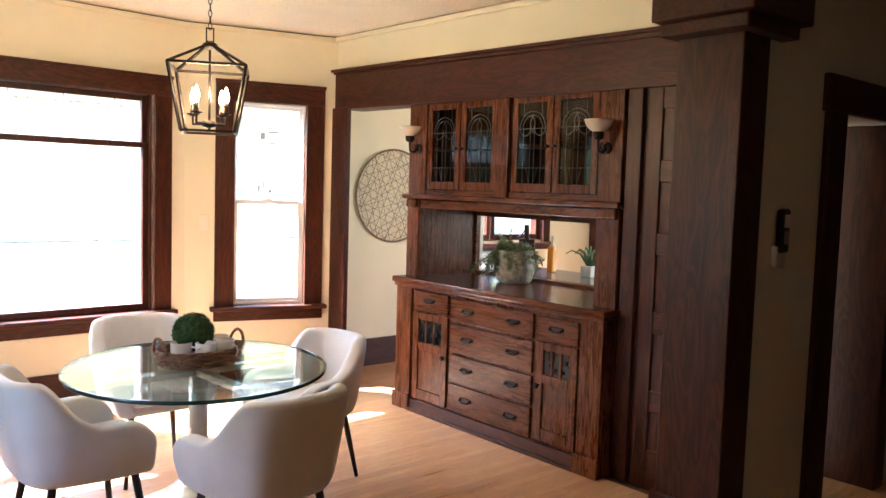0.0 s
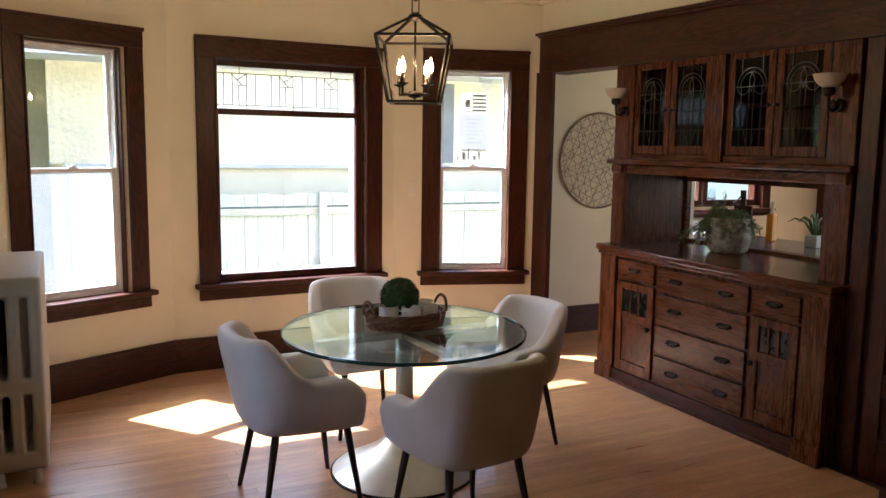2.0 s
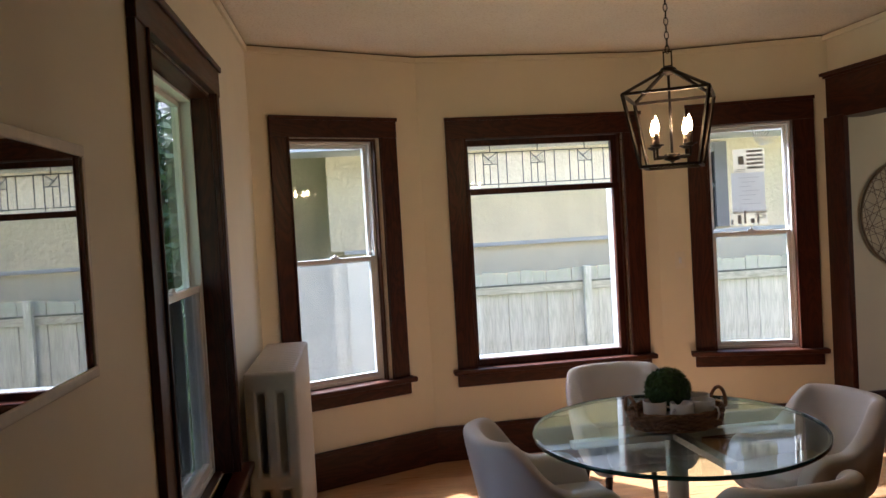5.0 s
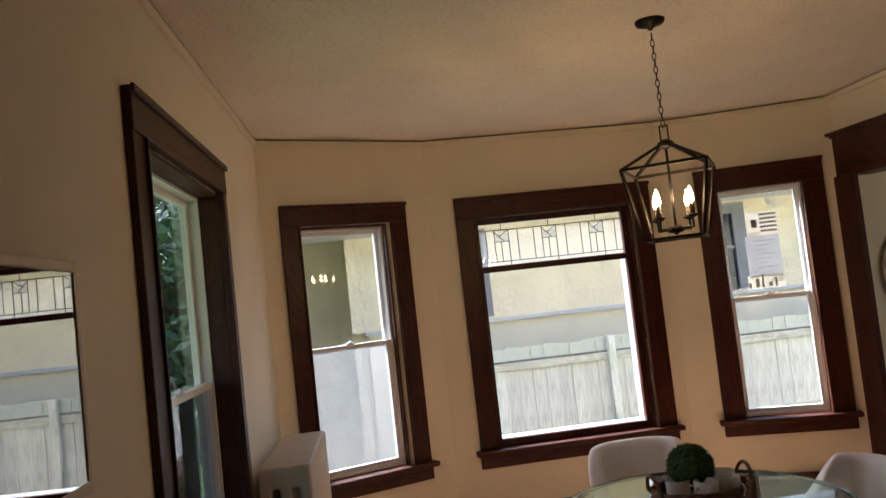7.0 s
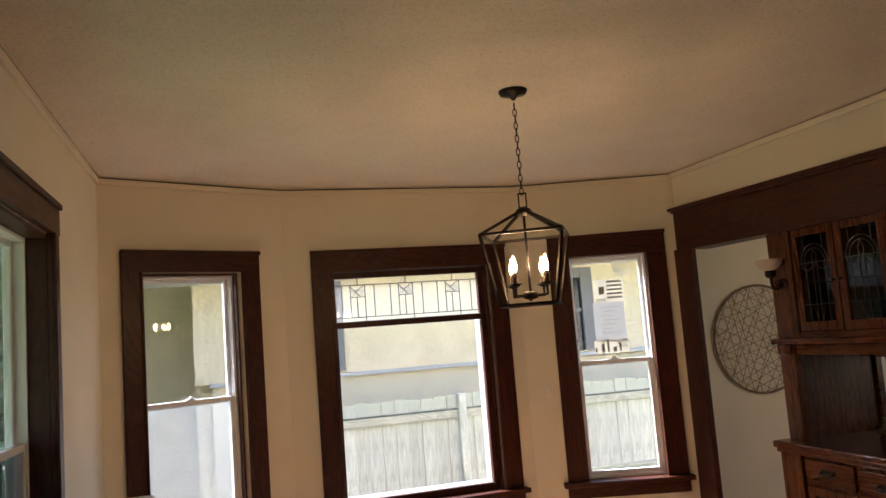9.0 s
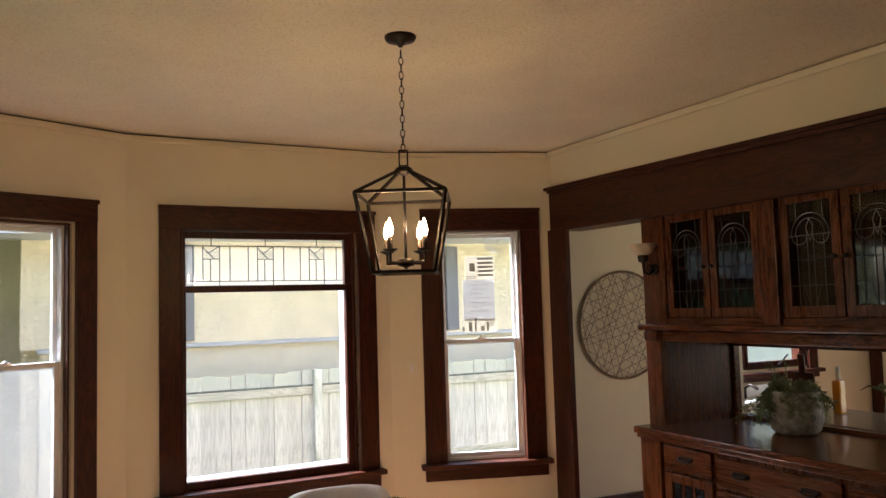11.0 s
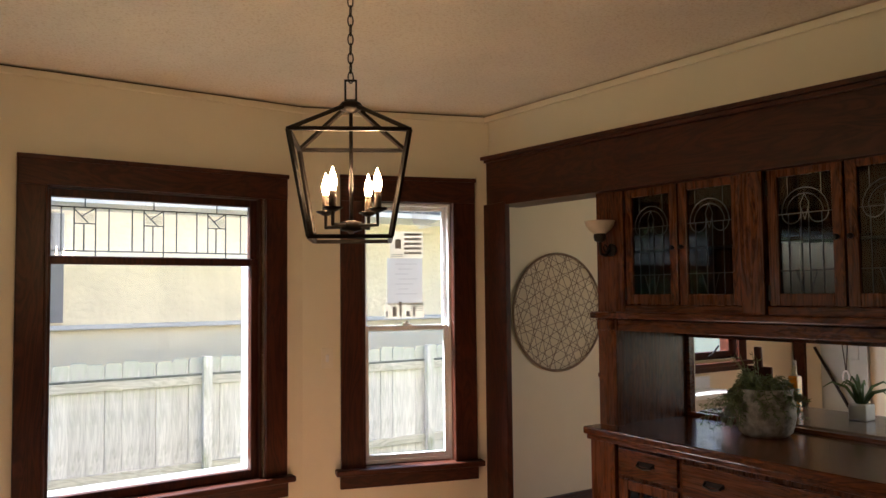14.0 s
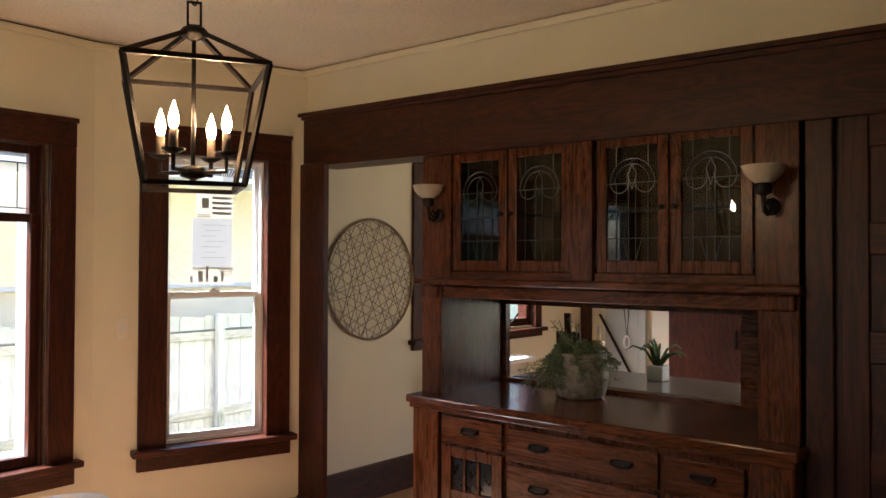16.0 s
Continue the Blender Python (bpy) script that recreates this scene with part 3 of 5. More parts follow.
stiles = [(3.80, 3.83, 3.05, 3.15, 0, 2.25), (3.815, 3.83, 2.93, 3.02, 0, 2.25), (3.815, 3.83, 2.43, 2.52, 0, 2.25)]
for s in stiles:
    part("stile", boxes(s, bev=0.005), WZ, pw)
for z in (0.0, 0.44, 0.88, 1.32, 1.72, 2.12):
    part("rail", boxes((3.815, 3.83, 2.52, 2.93, z, z + (0.22 if z == 0 else 0.12)), bev=0.005), WY, pw)

# pilaster at the end of the divider
pil = thing("pilaster", "tall dark oak pilaster with a square capital", "pilaster", "", "structure")
part("shaft", boxes((3.20, 3.42, 2.13, 2.45, 0, 2.40), bev=0.006), WZ, pil)
part("plinth", boxes((3.18, 3.44, 2.10, 2.47, 0, 0.28), bev=0.006), WZ, pil)
part("capital", boxes((3.06, 3.58, 2.02, 2.50, 2.40, 2.60), (3.10, 3.54, 2.06, 2.48, 2.34, 2.40), bev=0.008), WX, pil)
part("upper_block", boxes((3.19, 3.42, 2.12, 2.46, 2.60, H)), WZ, pil)
dc = thing("door_1", "dark oak casing of an open doorway", "doorway", "", "structure")
part("side_casing", boxes((4.0, 4.2, 2.11, 2.46, 0, 2.08), bev=0.006), WZ, dc)
part("side_casing", boxes((4.86, 5.0, 2.11, 2.46, 0, 2.08), bev=0.006), WZ, dc)
part("head_casing", boxes((3.97, 5.03, 2.105, 2.465, 2.08, 2.26), bev=0.006), WX, dc)
# cordless phone on the divider
ph = thing("wall_phone", "black cordless phone in a white wall cradle", "phone", "", "", Matrix.Translation((3.592, 2.14, 1.475)))
part("cradle", boxes((-0.045, 0.045, -0.03, 0, -0.14, -0.04), bev=0.008), VINYL, ph)
bm = boxes((-0.036, 0.036, -0.05, -0.012, -0.07, 0.13), bev=0.014)
hs = part("handset", bm, BLACK, ph, "black handset")
part("screen", boxes((-0.024, 0.024, -0.052, -0.049, 0.045, 0.105)), VINYL, hs)
part("button_pad", boxes((-0.02, 0.02, -0.052, -0.049, -0.03, 0.03)), GREYTRIM, hs)

# ---- buffet ----
XF = 3.70
buf = thing("buffet", "built-in dark oak buffet with leaded glass cabinets and drawers", "buffet")
part("carcass", boxes((XF + 0.012, 4.45, 3.165, 5.105, 0.0, 0.925)), BZ, buf)
part("base_board", boxes((XF - 0.016, XF + 0.012, 3.33, 4.94, 0.0, 0.095), bev=0.006), WY, buf)
part("foot_moulding", boxes((XF - 0.036, XF - 0.016, 3.33, 4.94, 0.0, 0.024), bev=0.006), WY, buf)
for y0, y1 in ((4.92, 5.095), (3.16, 3.325)):
    p_ = part("pilaster", boxes((XF - 0.016, XF + 0.012, y0, y1, 0.0, 0.925), bev=0.004), BZ, buf)
    part("pilaster_base", boxes((XF - 0.034, XF - 0.017, y0 - 0.01, y1 + 0.01, 0.0, 0.12), bev=0.008), BZ, p_)
part("countertop", boxes((XF - 0.045, 4.45, 3.135, 5.125, 0.945, 0.986), bev=0.009), TOPW, buf, "glossy oak countertop")
part("counter_moulding", boxes((XF - 0.03, XF + 0.02, 3.15, 5.112, 0.918, 0.946), bev=0.006), BY, buf)


def pull(par, y, z, x):
    b_ = boxes((x - 0.006, x, y - 0.055, y + 0.055, z - 0.012, z + 0.012), bev=0.003)
    tube(b_, [(x - 0.004, y - 0.048, z + 0.002), (x - 0.022, y - 0.044, z - 0.010), (x - 0.028, y, z - 0.018), (x - 0.022, y + 0.044, z - 0.010), (x - 0.004, y + 0.048, z + 0.002)], 0.0065, 6)
    part("handle", b_, BLACK, par, "dark bronze bail pull")


def drawer(y0, y1, z0, z1, pulls):
    d_ = part("drawer", boxes((XF - 0.010, XF + 0.010, y0, y1, z0, z1), bev=0.004), BY, buf)
    for y in pulls:
        pull(d_, y, (z0 + z1) / 2 + 0.01, XF - 0.010)
    return d_


drawer(4.515, 4.90, 0.765, 0.90, [4.71])
drawer(3.345, 3.675, 0.745, 0.885, [3.51])
for z0, z1 in ((0.735, 0.89), (0.52, 0.715), (0.315, 0.50), (0.105, 0.295)):
    drawer(3.705, 4.485, z0, z1, [4.30, 3.87])


def low_door(y0, y1, z0, z1, knob_y):
    w = 0.062
    d_ = part("door", boxes((XF - 0.010, XF + 0.010, y0, y0 + w, z0, z1), (XF - 0.010, XF + 0.010, y1 - w, y1, z0, z1), (XF - 0.010, XF + 0.010, y0 + w, y1 - w, z1 - 0.05, z1),
                            (XF - 0.010, XF + 0.010, y0 + w, y1 - w, z0, z0 + 0.075), (XF - 0.010, XF + 0.010, y0 + w, y1 - w, 0.475, 0.53), bev=0.004), BZ, buf)
    part("door_panel", boxes((XF + 0.001, XF + 0.009, y0 + w, y1 - w, z0 + 0.075, 0.475)), BZ, d_)
    g = (y1 - y0 - 2 * w) / 3
    for k in range(3):
        a = y0 + w + k * g
        part("small_pane", boxes((XF + 0.002, XF + 0.006, a + 0.008, a + g - 0.008, 0.535, z1 - 0.055)), DARKGLASS, d_, "small dark glass light")
        if k:
            part("mullion", boxes((XF - 0.008, XF + 0.008, a - 0.008, a + 0.008, 0.53, z1 - 0.05), bev=0.002), BZ, d_)
    kb = lathe([(0.008, 0), (0.008, 0.014), (0.018, 0.018), (0.016, 0.03), (0.004, 0.034)], 12, Matrix.Translation((XF - 0.010, knob_y, 0.455)) @ Matrix.Rotation(-math.pi / 2, 4, "Y"))
    part("knob", kb, BLACK, d_, "dark bronze knob", True)


low_door(4.515, 4.90, 0.105, 0.745, 4.545)
low_door(3.345, 3.675, 0.115, 0.73, 3.645)

XU = 3.80
# niche between counter and upper cabinets
for y0, y1 in ((4.99, 5.125), (3.165, 3.325)):
    p_ = part("niche_post", boxes((XU - 0.015, XU + 0.04, y0, y1, 0.984, 1.56), bev=0.005), BZ, buf)
    part("bracket", boxes((XU - 0.04, XU + 0.03, y0 + 0.01, y1 - 0.01, 1.50, 1.565), bev=0.012), BZ, p_)
part("niche_side", boxes((XU + 0.04, 4.44, 5.035, 5.11, 0.984, 1.56)), BZ, buf)
part("niche_side", boxes((XU + 0.04, 4.44, 3.17, 3.255, 0.984, 1.56)), BZ, buf)
part("niche_back", boxes((4.405, 4.445, 5.012, 5.034, 0.972, 1.55), (4.405, 4.445, 3.256, 3.62, 0.972, 1.55), (4.405, 4.445, 3.62, 5.012, 1.44, 1.55), (4.405, 4.445, 3.62, 5.012, 0.972, 1.005)), BY, buf)
part("niche_valance", boxes((XU + 0.0, XU + 0.03, 3.325, 4.99, 1.50, 1.56), bev=0.004), BY, buf)
part("upper_shelf", boxes((XU - 0.055, 4.40, 3.15, 5.15, 1.566, 1.602), bev=0.008), BY, buf)
# upper cabinet box, hollow behind the glass
part("upper_back", boxes((4.10, 4.13, 3.18, 5.11, 1.60, 2.28)), BZ, buf)
part("upper_side", boxes((XU + 0.02, 4.10, 5.09, 5.115, 1.60, 2.28)), BZ, buf)
part("upper_side", boxes((XU + 0.02, 4.10, 3.175, 3.20, 1.60, 2.28)), BZ, buf)
part("upper_side", boxes((XU + 0.02, 4.10, 4.10, 4.14, 1.60, 2.28)), BZ, buf)
part("upper_top", boxes((XU + 0.02, 4.10, 3.2, 5.09, 2.258, 2.28)), BY, buf)
part("inner_shelf", boxes((XU + 0.06, 4.10, 3.20, 4.10, 1.93, 1.95)), BY, buf)
part("inner_shelf", boxes((XU + 0.06, 4.10, 4.14, 5.09, 1.93, 1.95)), BY, buf)
for y0, y1, proud in ((4.925, 5.125, 0.012), (4.065, 4.185, 0.03), (3.165, 3.335, 0.012)):
    part("stile", boxes((XU - proud, XU + 0.02, y0, y1, 1.60, 2.275), bev=0.005), BZ, buf)
for y0, y1 in ((4.185, 4.925), (3.335, 4.065)):
    part("rail", boxes((XU - 0.008, XU + 0.02, y0, y1, 2.257, 2.29), bev=0.004), BY, buf)
    part("rail", boxes((XU - 0.008, XU + 0.02, y0, y1, 1.60, 1.64), bev=0.004), BY, buf)


def arc(cy, cz, r, a0, a1, x, k=10):
    return [(x, cy + r * math.cos(a0 + (a1 - a0) * i / k), cz + r * math.sin(a0 + (a1 - a0) * i / k)) for i in range(k + 1)]


def glass_door(y0, y1, knob_y):
    z0, z1, w = 1.642, 2.255, 0.05
    x = XU - 0.006
    d_ = part("glass_door", boxes((x, x + 0.022, y0, y0 + w, z0, z1), (x, x + 0.022, y1 - w, y1, z0, z1), (x, x + 0.022, y0 + w, y1 - w, z1 - 0.045, z1), (x, x + 0.022, y0 + w, y1 - w, z0, z0 + 0.055), bev=0.004), BZ, buf)
    a, b = y0 + w, y1 - w
    pane_ = part("glass", boxes((x + 0.010, x + 0.013, a, b, z0 + 0.055, z1 - 0.045)), CABGLASS, d_)
    pane_.visible_shadow = False
    c, xx, wd = (a + b) / 2, x + 0.008, (b - a) / 2
    g = bmesh.new()
    lo, hi, zc = z0 + 0.055, z1 - 0.045, z1 - 0.21
    tube(g, arc(c, zc, wd * 0.88, 0, math.pi, xx), 0.0026, 5)
    tube(g, arc(c, zc, wd * 0.68, 0, math.pi, xx), 0.0022, 5)
    for sgn in (-1, 1):
        tube(g, [(xx, c + sgn * wd * 0.14, lo), (xx, c + sgn * wd * 0.14, zc + 0.02)], 0.0024, 5)
        tube(g, [(xx, c + sgn * wd * 0.62, lo), (xx, c + sgn * wd * 0.62, zc)], 0.0024, 5)
        tube(g, arc(c + sgn * wd * 0.5, zc + 0.0, wd * 0.36, math.pi, 2 * math.pi, xx, 8), 0.0024, 5)
        tube(g, [(xx, c, zc + wd * 0.66), (xx, c + sgn * wd * 0.17, zc + wd * 0.30), (xx, c, zc - 0.03)], 0.0022, 5)
        tube(g, [(xx, c + sgn * wd * 0.62, hi), (xx, c + sgn * wd * 0.62, zc + wd * 0.62)], 0.0022, 5)
        tube(g, [(xx, c + sgn * wd * 0.14, lo), (xx, c + sgn * wd * 0.38, lo + 0.10)], 0.0018, 5)
    tube(g, [(xx, a, zc), (xx, b, zc)], 0.0024, 5)
    tube(g, [(xx, a, lo + 0.10), (xx, b, lo + 0.10)], 0.0024, 5)
    tagged(part("came_lattice", g, CAME, d_, "leaded cames with an arched tulip pattern"), kind="stuff")
    kb = lathe([(0.006, 0), (0.006, 0.012), (0.013, 0.016), (0.011, 0.026), (0.003, 0.029)], 10, Matrix.Translation((x, knob_y, 1.93)) @ Matrix.Rotation(-math.pi / 2, 4, "Y"))
    part("knob", kb, BLACK, d_, "", True)
    for z in (1.70, 2.17):
        part("hinge", boxes((x - 0.004, x, (y0 if knob_y > c else y1) - 0.006, (y0 if knob_y > c else y1) + 0.006, z - 0.035, z + 0.035), bev=0.002), BLACK, d_)


glass_door(4.565, 4.915, 4.59)
glass_door(4.195, 4.555, 4.53)
glass_door(3.705, 4.055, 3.73)
glass_door(3.345, 3.695, 3.67)

# wall sconces on the buffet stiles
def sconce(y, z):
    s_ = thing("wall_sconce", "bronze sconce with an alabaster bowl shade, unlit", "sconce", "sconces on the buffet", "", Matrix.Translation((XU - 0.014, y, z)))
    rot = Matrix.Rotation(-math.pi / 2, 4, "Y")
    part("back_plate", lathe([(0.034, 0), (0.034, 0.006), (0.026, 0.012), (0.012, 0.016)], 20, rot), BLACK, s_, "", True)
    b_ = tube(bmesh.new(), [(-0.01, 0, 0), (-0.05, 0, -0.03), (-0.085, 0, -0.02), (-0.09, 0, 0.02), (-0.09, 0, 0.05)], 0.009, 8)
    for sg in (-1, 1):
        tube(b_, [(-0.02, 0, 0), (-0.035, sg * 0.02, 0.03), (-0.05, sg * 0.018, 0.01), (-0.045, 0, -0.02)], 0.005, 6)
    part("arm", b_, BLACK, s_, "scrolled bronze arm", True)
    part("socket_cup", lathe([(0.012, 0.04), (0.03, 0.05), (0.034, 0.075), (0.03, 0.09)], 16, Matrix.Translation((-0.09, 0, 0))), BLACK, s_, "", True)
    prof = [(0.028, 0.085), (0.04, 0.094), (0.058, 0.108), (0.073, 0.128), (0.080, 0.150), (0.084, 0.154), (0.080, 0.156), (0.074, 0.150), (0.067, 0.130), (0.052, 0.115), (0.03, 0.10)]
    part("shade", lathe(prof, 24, Matrix.Translation((-0.09, 0, 0))), SHADE, s_, "white alabaster bowl shade", True)


sconce(5.005, 1.938)
sconce(3.27, 1.91)

# ---- dining furniture ----


def chair(x, y, turn, label, size=1.05):
    """A tub armchair that faces local +y."""
    c = thing("dining_chair", label, "chair", "chairs round the glass table", "", pose(x, y, 0, 0, 0, turn) @ Matrix.Scale(size, 4))
    n, b_ = 44, bmesh.new()
    rings = []
    for i in range(n + 1):
        u = i / n * 2 - 1
        # U-shaped plan from the tip of one arm round the back to the other
        t = abs(u)
        sg = 1 if u > 0 else -1
        if t < 0.58:
            a = t / 0.58 * math.pi / 2
            px, py = sg * 0.245 * math.sin(a) ** 0.62 if a > 0 else 0.0, -0.275 + 0.225 * (1 - math.cos(a) ** 0.7)
            nx, ny = sg * math.sin(a) ** 1.4, -math.cos(a) ** 0.8
        else:
            k = (t - 0.58) / 0.42
            px, py = sg * (0.245 + 0.012 * math.sin(k * math.pi)), -0.05 + 0.275 * k
            nx, ny = sg, 0.0
        # height: high back sweeping down to the arms
        f = min(1, max(0, (t - 0.36) / 0.27))
        f = f * f * (3 - 2 * f)
        ztop = 0.81 - 0.012 * t - (0.81 - 0.615) * f
        if t > 0.84:
            ztop -= 0.085 * ((t - 0.84) / 0.16) ** 2
        th = 0.066 if f < 0.5 else 0.075
        flare = 0.07 * (1 - f) + 0.03 * f
        side = 0.35 + 0.65 * f
        sec = []
        zb = 0.355
        for dz, dn, fl_ in ((0.0, -0.085, 0), (0.012, -0.045, 0), (0.06, -0.012, 0), (0.16, 0.004, 0.05), (0.35, 0.012, 0.2), (0.6, 0.016, 0.5), (0.90, 0.014, 0.9), (0.965, 0.008, 1), (1.0, -0.012, 1), (1.0, 0.022 - th, 1), (0.965, 0.002 - th, 1), (0.9, -th, 0.9), (0.6, -th, 0.5), (0.3, -th, 0.1), (0.06, -th - 0.02, 0)):
            z = zb + (ztop - zb) * dz
            dd = dn + fl_ * flare
            sec.append(b_.verts.new((px + nx * (dn + fl_ * flare * side), py + ny * dd, z)))
        rings.append(sec)
    m = len(rings[0])
    for p, q in zip(rings, rings[1:]):
        for k in range(m):
            b_.faces.new((p[k], p[(k + 1) % m], q[(k + 1) % m], q[k]))
    b_.faces.new(rings[0])
    b_.faces.new(rings[-1][::-1])
    sh = part("shell", b_, FABRIC, c, "cream upholstered tub back and arms", True)
    sub = sh.modifiers.new("soft", "SUBSURF")
    sub.levels = sub.render_levels = 1
    # underside and seat cushion
    s_ = bmesh.new()
    for zz0, zz1, w, d0, d1 in ((0.358, 0.42, 0.19, -0.215, 0.215), (0.415, 0.495, 0.19, -0.20, 0.262)):
        vs = box(s_, -w, w, d0, d1, zz0, zz1)
    seat = part("seat", s_, FABRIC, c, "thick cream seat cushion", True)
    bv = seat.modifiers.new("round", "BEVEL")
    bv.width, bv.segments = 0.03, 3
    for sx in (-1, 1):
        for y0, y1 in ((0.17, 0.215), (-0.17, -0.23)):
            leg = tube(bmesh.new(), [(sx * 0.165, y0 * 0.94, 0.39), (sx * 0.215, y1, 0.0)], 0.019, 10, False, 0.011)
            part("leg", leg, LEGW, c, "tapered dark wooden leg", True)
    return c


cl = "cream upholstered tub armchair with tapered dark legs"
chair(1.112, 3.985, -87, cl + " near the radiator", 1.03)
chair(1.655, 3.35, 7, cl + " facing the bay", 1.02)
chair(2.345, 4.185, 101, cl + " near the buffet", 0.99)
chair(1.73, 4.79, 180, cl + " near the window")

TX, TY = 1.678, 4.045
OVAL = Matrix.Rotation(radians(-22), 3, "Z") @ Matrix.Diagonal((1.0, 1.075, 1.0)) @ Matrix.Rotation(radians(22), 3, "Z")
tab = thing("dining_table", "round glass dining table on a brushed steel trumpet base", "table", "", "", Matrix.Translation((TX, TY, 0)))
topg = part("tabletop", lathe([(0.602, 0.737), (0.6125, 0.738), (0.6125, 0.749), (0.602, 0.75)], 96, OVAL), TABLEGLASS, tab, "thick clear round glass top")
topg.visible_shadow = False
part("glass_rim", lathe([(0.6130, 0.7335), (0.6155, 0.7335), (0.617, 0.735), (0.617, 0.749), (0.6155, 0.7505), (0.6130, 0.7505), (0.6130, 0.7335)], 96, OVAL, None, False), EDGE, tab, "dark green polished glass edge", True)
prof = [(0.37, 0.0), (0.372, 0.008), (0.365, 0.016)] + [(0.048 + 0.317 * (1 - k / 14) ** 2.6, 0.016 + 0.30 * (k / 14) ** 0.9) for k in range(1, 15)] + [(0.046, 0.4), (0.045, 0.70)]
part("pedestal", lathe(prof, 64), STEEL, tab, "flared brushed steel pedestal", True)
part("base_ring", lathe([(0.374, 0.0), (0.378, 0.002), (0.378, 0.010), (0.374, 0.012)], 64), BLACK, tab, "dark rubber foot ring")
for a in (2, 93):
    bx = boxes((-0.47, 0.47, -0.024, 0.024, 0.704, 0.734), m=Matrix.Rotation(radians(a), 4, "Z"), bev=0.003)
    part("top_support", bx, STEEL, tab, "steel cross arm under the glass")

# woven tray with mugs and moss ball
KX, KY, KZ = 1.70, 4.085, 0.752
bas = thing("woven_tray", "brown wicker tray with loop handles on the glass table", "tray", "", "", pose(KX, KY, KZ, 0, 0, 6))
for row in range(8):
    pts = []
    for i in range(72):
        a = 2 * math.pi * i / 72
        w = 0.0065 * math.sin(18 * a + math.pi * (row % 2))
        pts.append(((0.195 + 0.0025 * row + w) * math.cos(a), (0.145 + 0.002 * row + w) * math.sin(a), 0.008 + 0.0098 * row))
    part("woven_band", tube(bmesh.new(), pts, 0.0072, 5, True), WICKER, bas, "", True)
bw = lathe([(0.19, 0.0), (0.19, 0.006)], 48)
bmesh.ops.scale(bw, vec=(1, 0.74, 1), verts=bw.verts)
part("tray_floor", bw, WICKER, bas)
for sg in (-1, 1):
    pts = [(sg * (0.205 + 0.012 * math.sin(math.pi * k / 12)), 0.062 * math.cos(math.pi * k / 12), 0.07 + 0.075 * math.sin(math.pi * k / 12)) for k in range(13)]
    part("loop_handle", tube(bmesh.new(), pts, 0.008, 6), WICKER, bas, "wrapped wicker loop handle", True)


def mug(x, y, turn):
    g_ = thing("mug", "small white glazed mug standing in the wicker tray", "mug", "mugs in the tray", "", pose(x, y, KZ + 0.007, 0, 0, turn))
    part("cup", lathe([(0.034, 0), (0.043, 0.004), (0.049, 0.035), (0.051, 0.108), (0.049, 0.11), (0.046, 0.106), (0.044, 0.035), (0.034, 0.012)], 28), MUG, g_, "", True)
    part("handle", tube(bmesh.new(), [(0.049, 0, 0.088), (0.072, 0, 0.084), (0.08, 0, 0.06), (0.072, 0, 0.038), (0.048, 0, 0.032)], 0.005, 7), MUG, g_, "", True)


mug(KX - 0.10, KY - 0.015, -40)
mug(KX - 0.005, KY - 0.085, -150)
mug(KX + 0.10, KY - 0.06, -60)
mug(KX + 0.125, KY + 0.045, 30)
moss = thing("moss_ball", "round green moss ball in a small white pot", "plant", "", "", Matrix.Translation((KX - 0.015, KY + 0.045, KZ + 0.007)))
part("pot", lathe([(0.035, 0), (0.045, 0.05), (0.048, 0.07), (0.04, 0.07)], 20), MUG, moss, "", True)
ball = bmesh.new()
bmesh.ops.create_icosphere(ball, subdivisions=4, radius=0.097, matrix=Matrix.Translation((0, 0, 0.137)))
for v_ in ball.verts:
    d_ = v_.co - Vector((0, 0, 0.137))
    v_.co += d_ * (0.10 * noise.noise(d_ * 90) + 0.05 * noise.noise(d_ * 25))
part("foliage", ball, MOSS, moss, "tight green moss")
tuft = bmesh.new()
rnd = random.Random(4)
for _ in range(1500):
    d_ = Vector((rnd.gauss(0, 1), rnd.gauss(0, 1), rnd.gauss(0, 1))).normalized()
    p_ = Vector((0, 0, 0.137)) + d_ * 0.098
    s_ = d_.orthogonal().normalized()
    s_.rotate(Matrix.Rotation(rnd.random() * 6.28, 3, d_))
    tuft.faces.new([tuft.verts.new(q) for q in (p_ - s_ * 0.002, p_ + s_ * 0.002, p_ + d_ * rnd.uniform(0.006, 0.013) + s_ * rnd.uniform(-0.004, 0.004))])
part("moss_fuzz", tuft, MOSS, moss)

# ---- lantern ----
LX, LY = 1.757, 4.125
lan = thing("lantern_pendant", "black open-frame lantern pendant with four lit candle bulbs", "pendant lamp", "", "", pose(LX, LY, 0, 0, 0, -28.4))
part("canopy", lathe([(0.066, H), (0.066, H - 0.006), (0.06, H - 0.018), (0.02, H - 0.026), (0.008, H - 0.045)], 32), BLACK, lan, "round ceiling canopy", True)
ZT, ZB, WT, WB, ZA = 2.20, 1.888, 0.177, 0.122, 2.315
top4 = [(sx * WT, sy * WT, ZT) for sx, sy in ((-1, -1), (1, -1), (1, 1), (-1, 1))]
bot4 = [(sx * WB, sy * WB, ZB) for sx, sy in ((-1, -1), (1, -1), (1, 1), (-1, 1))]
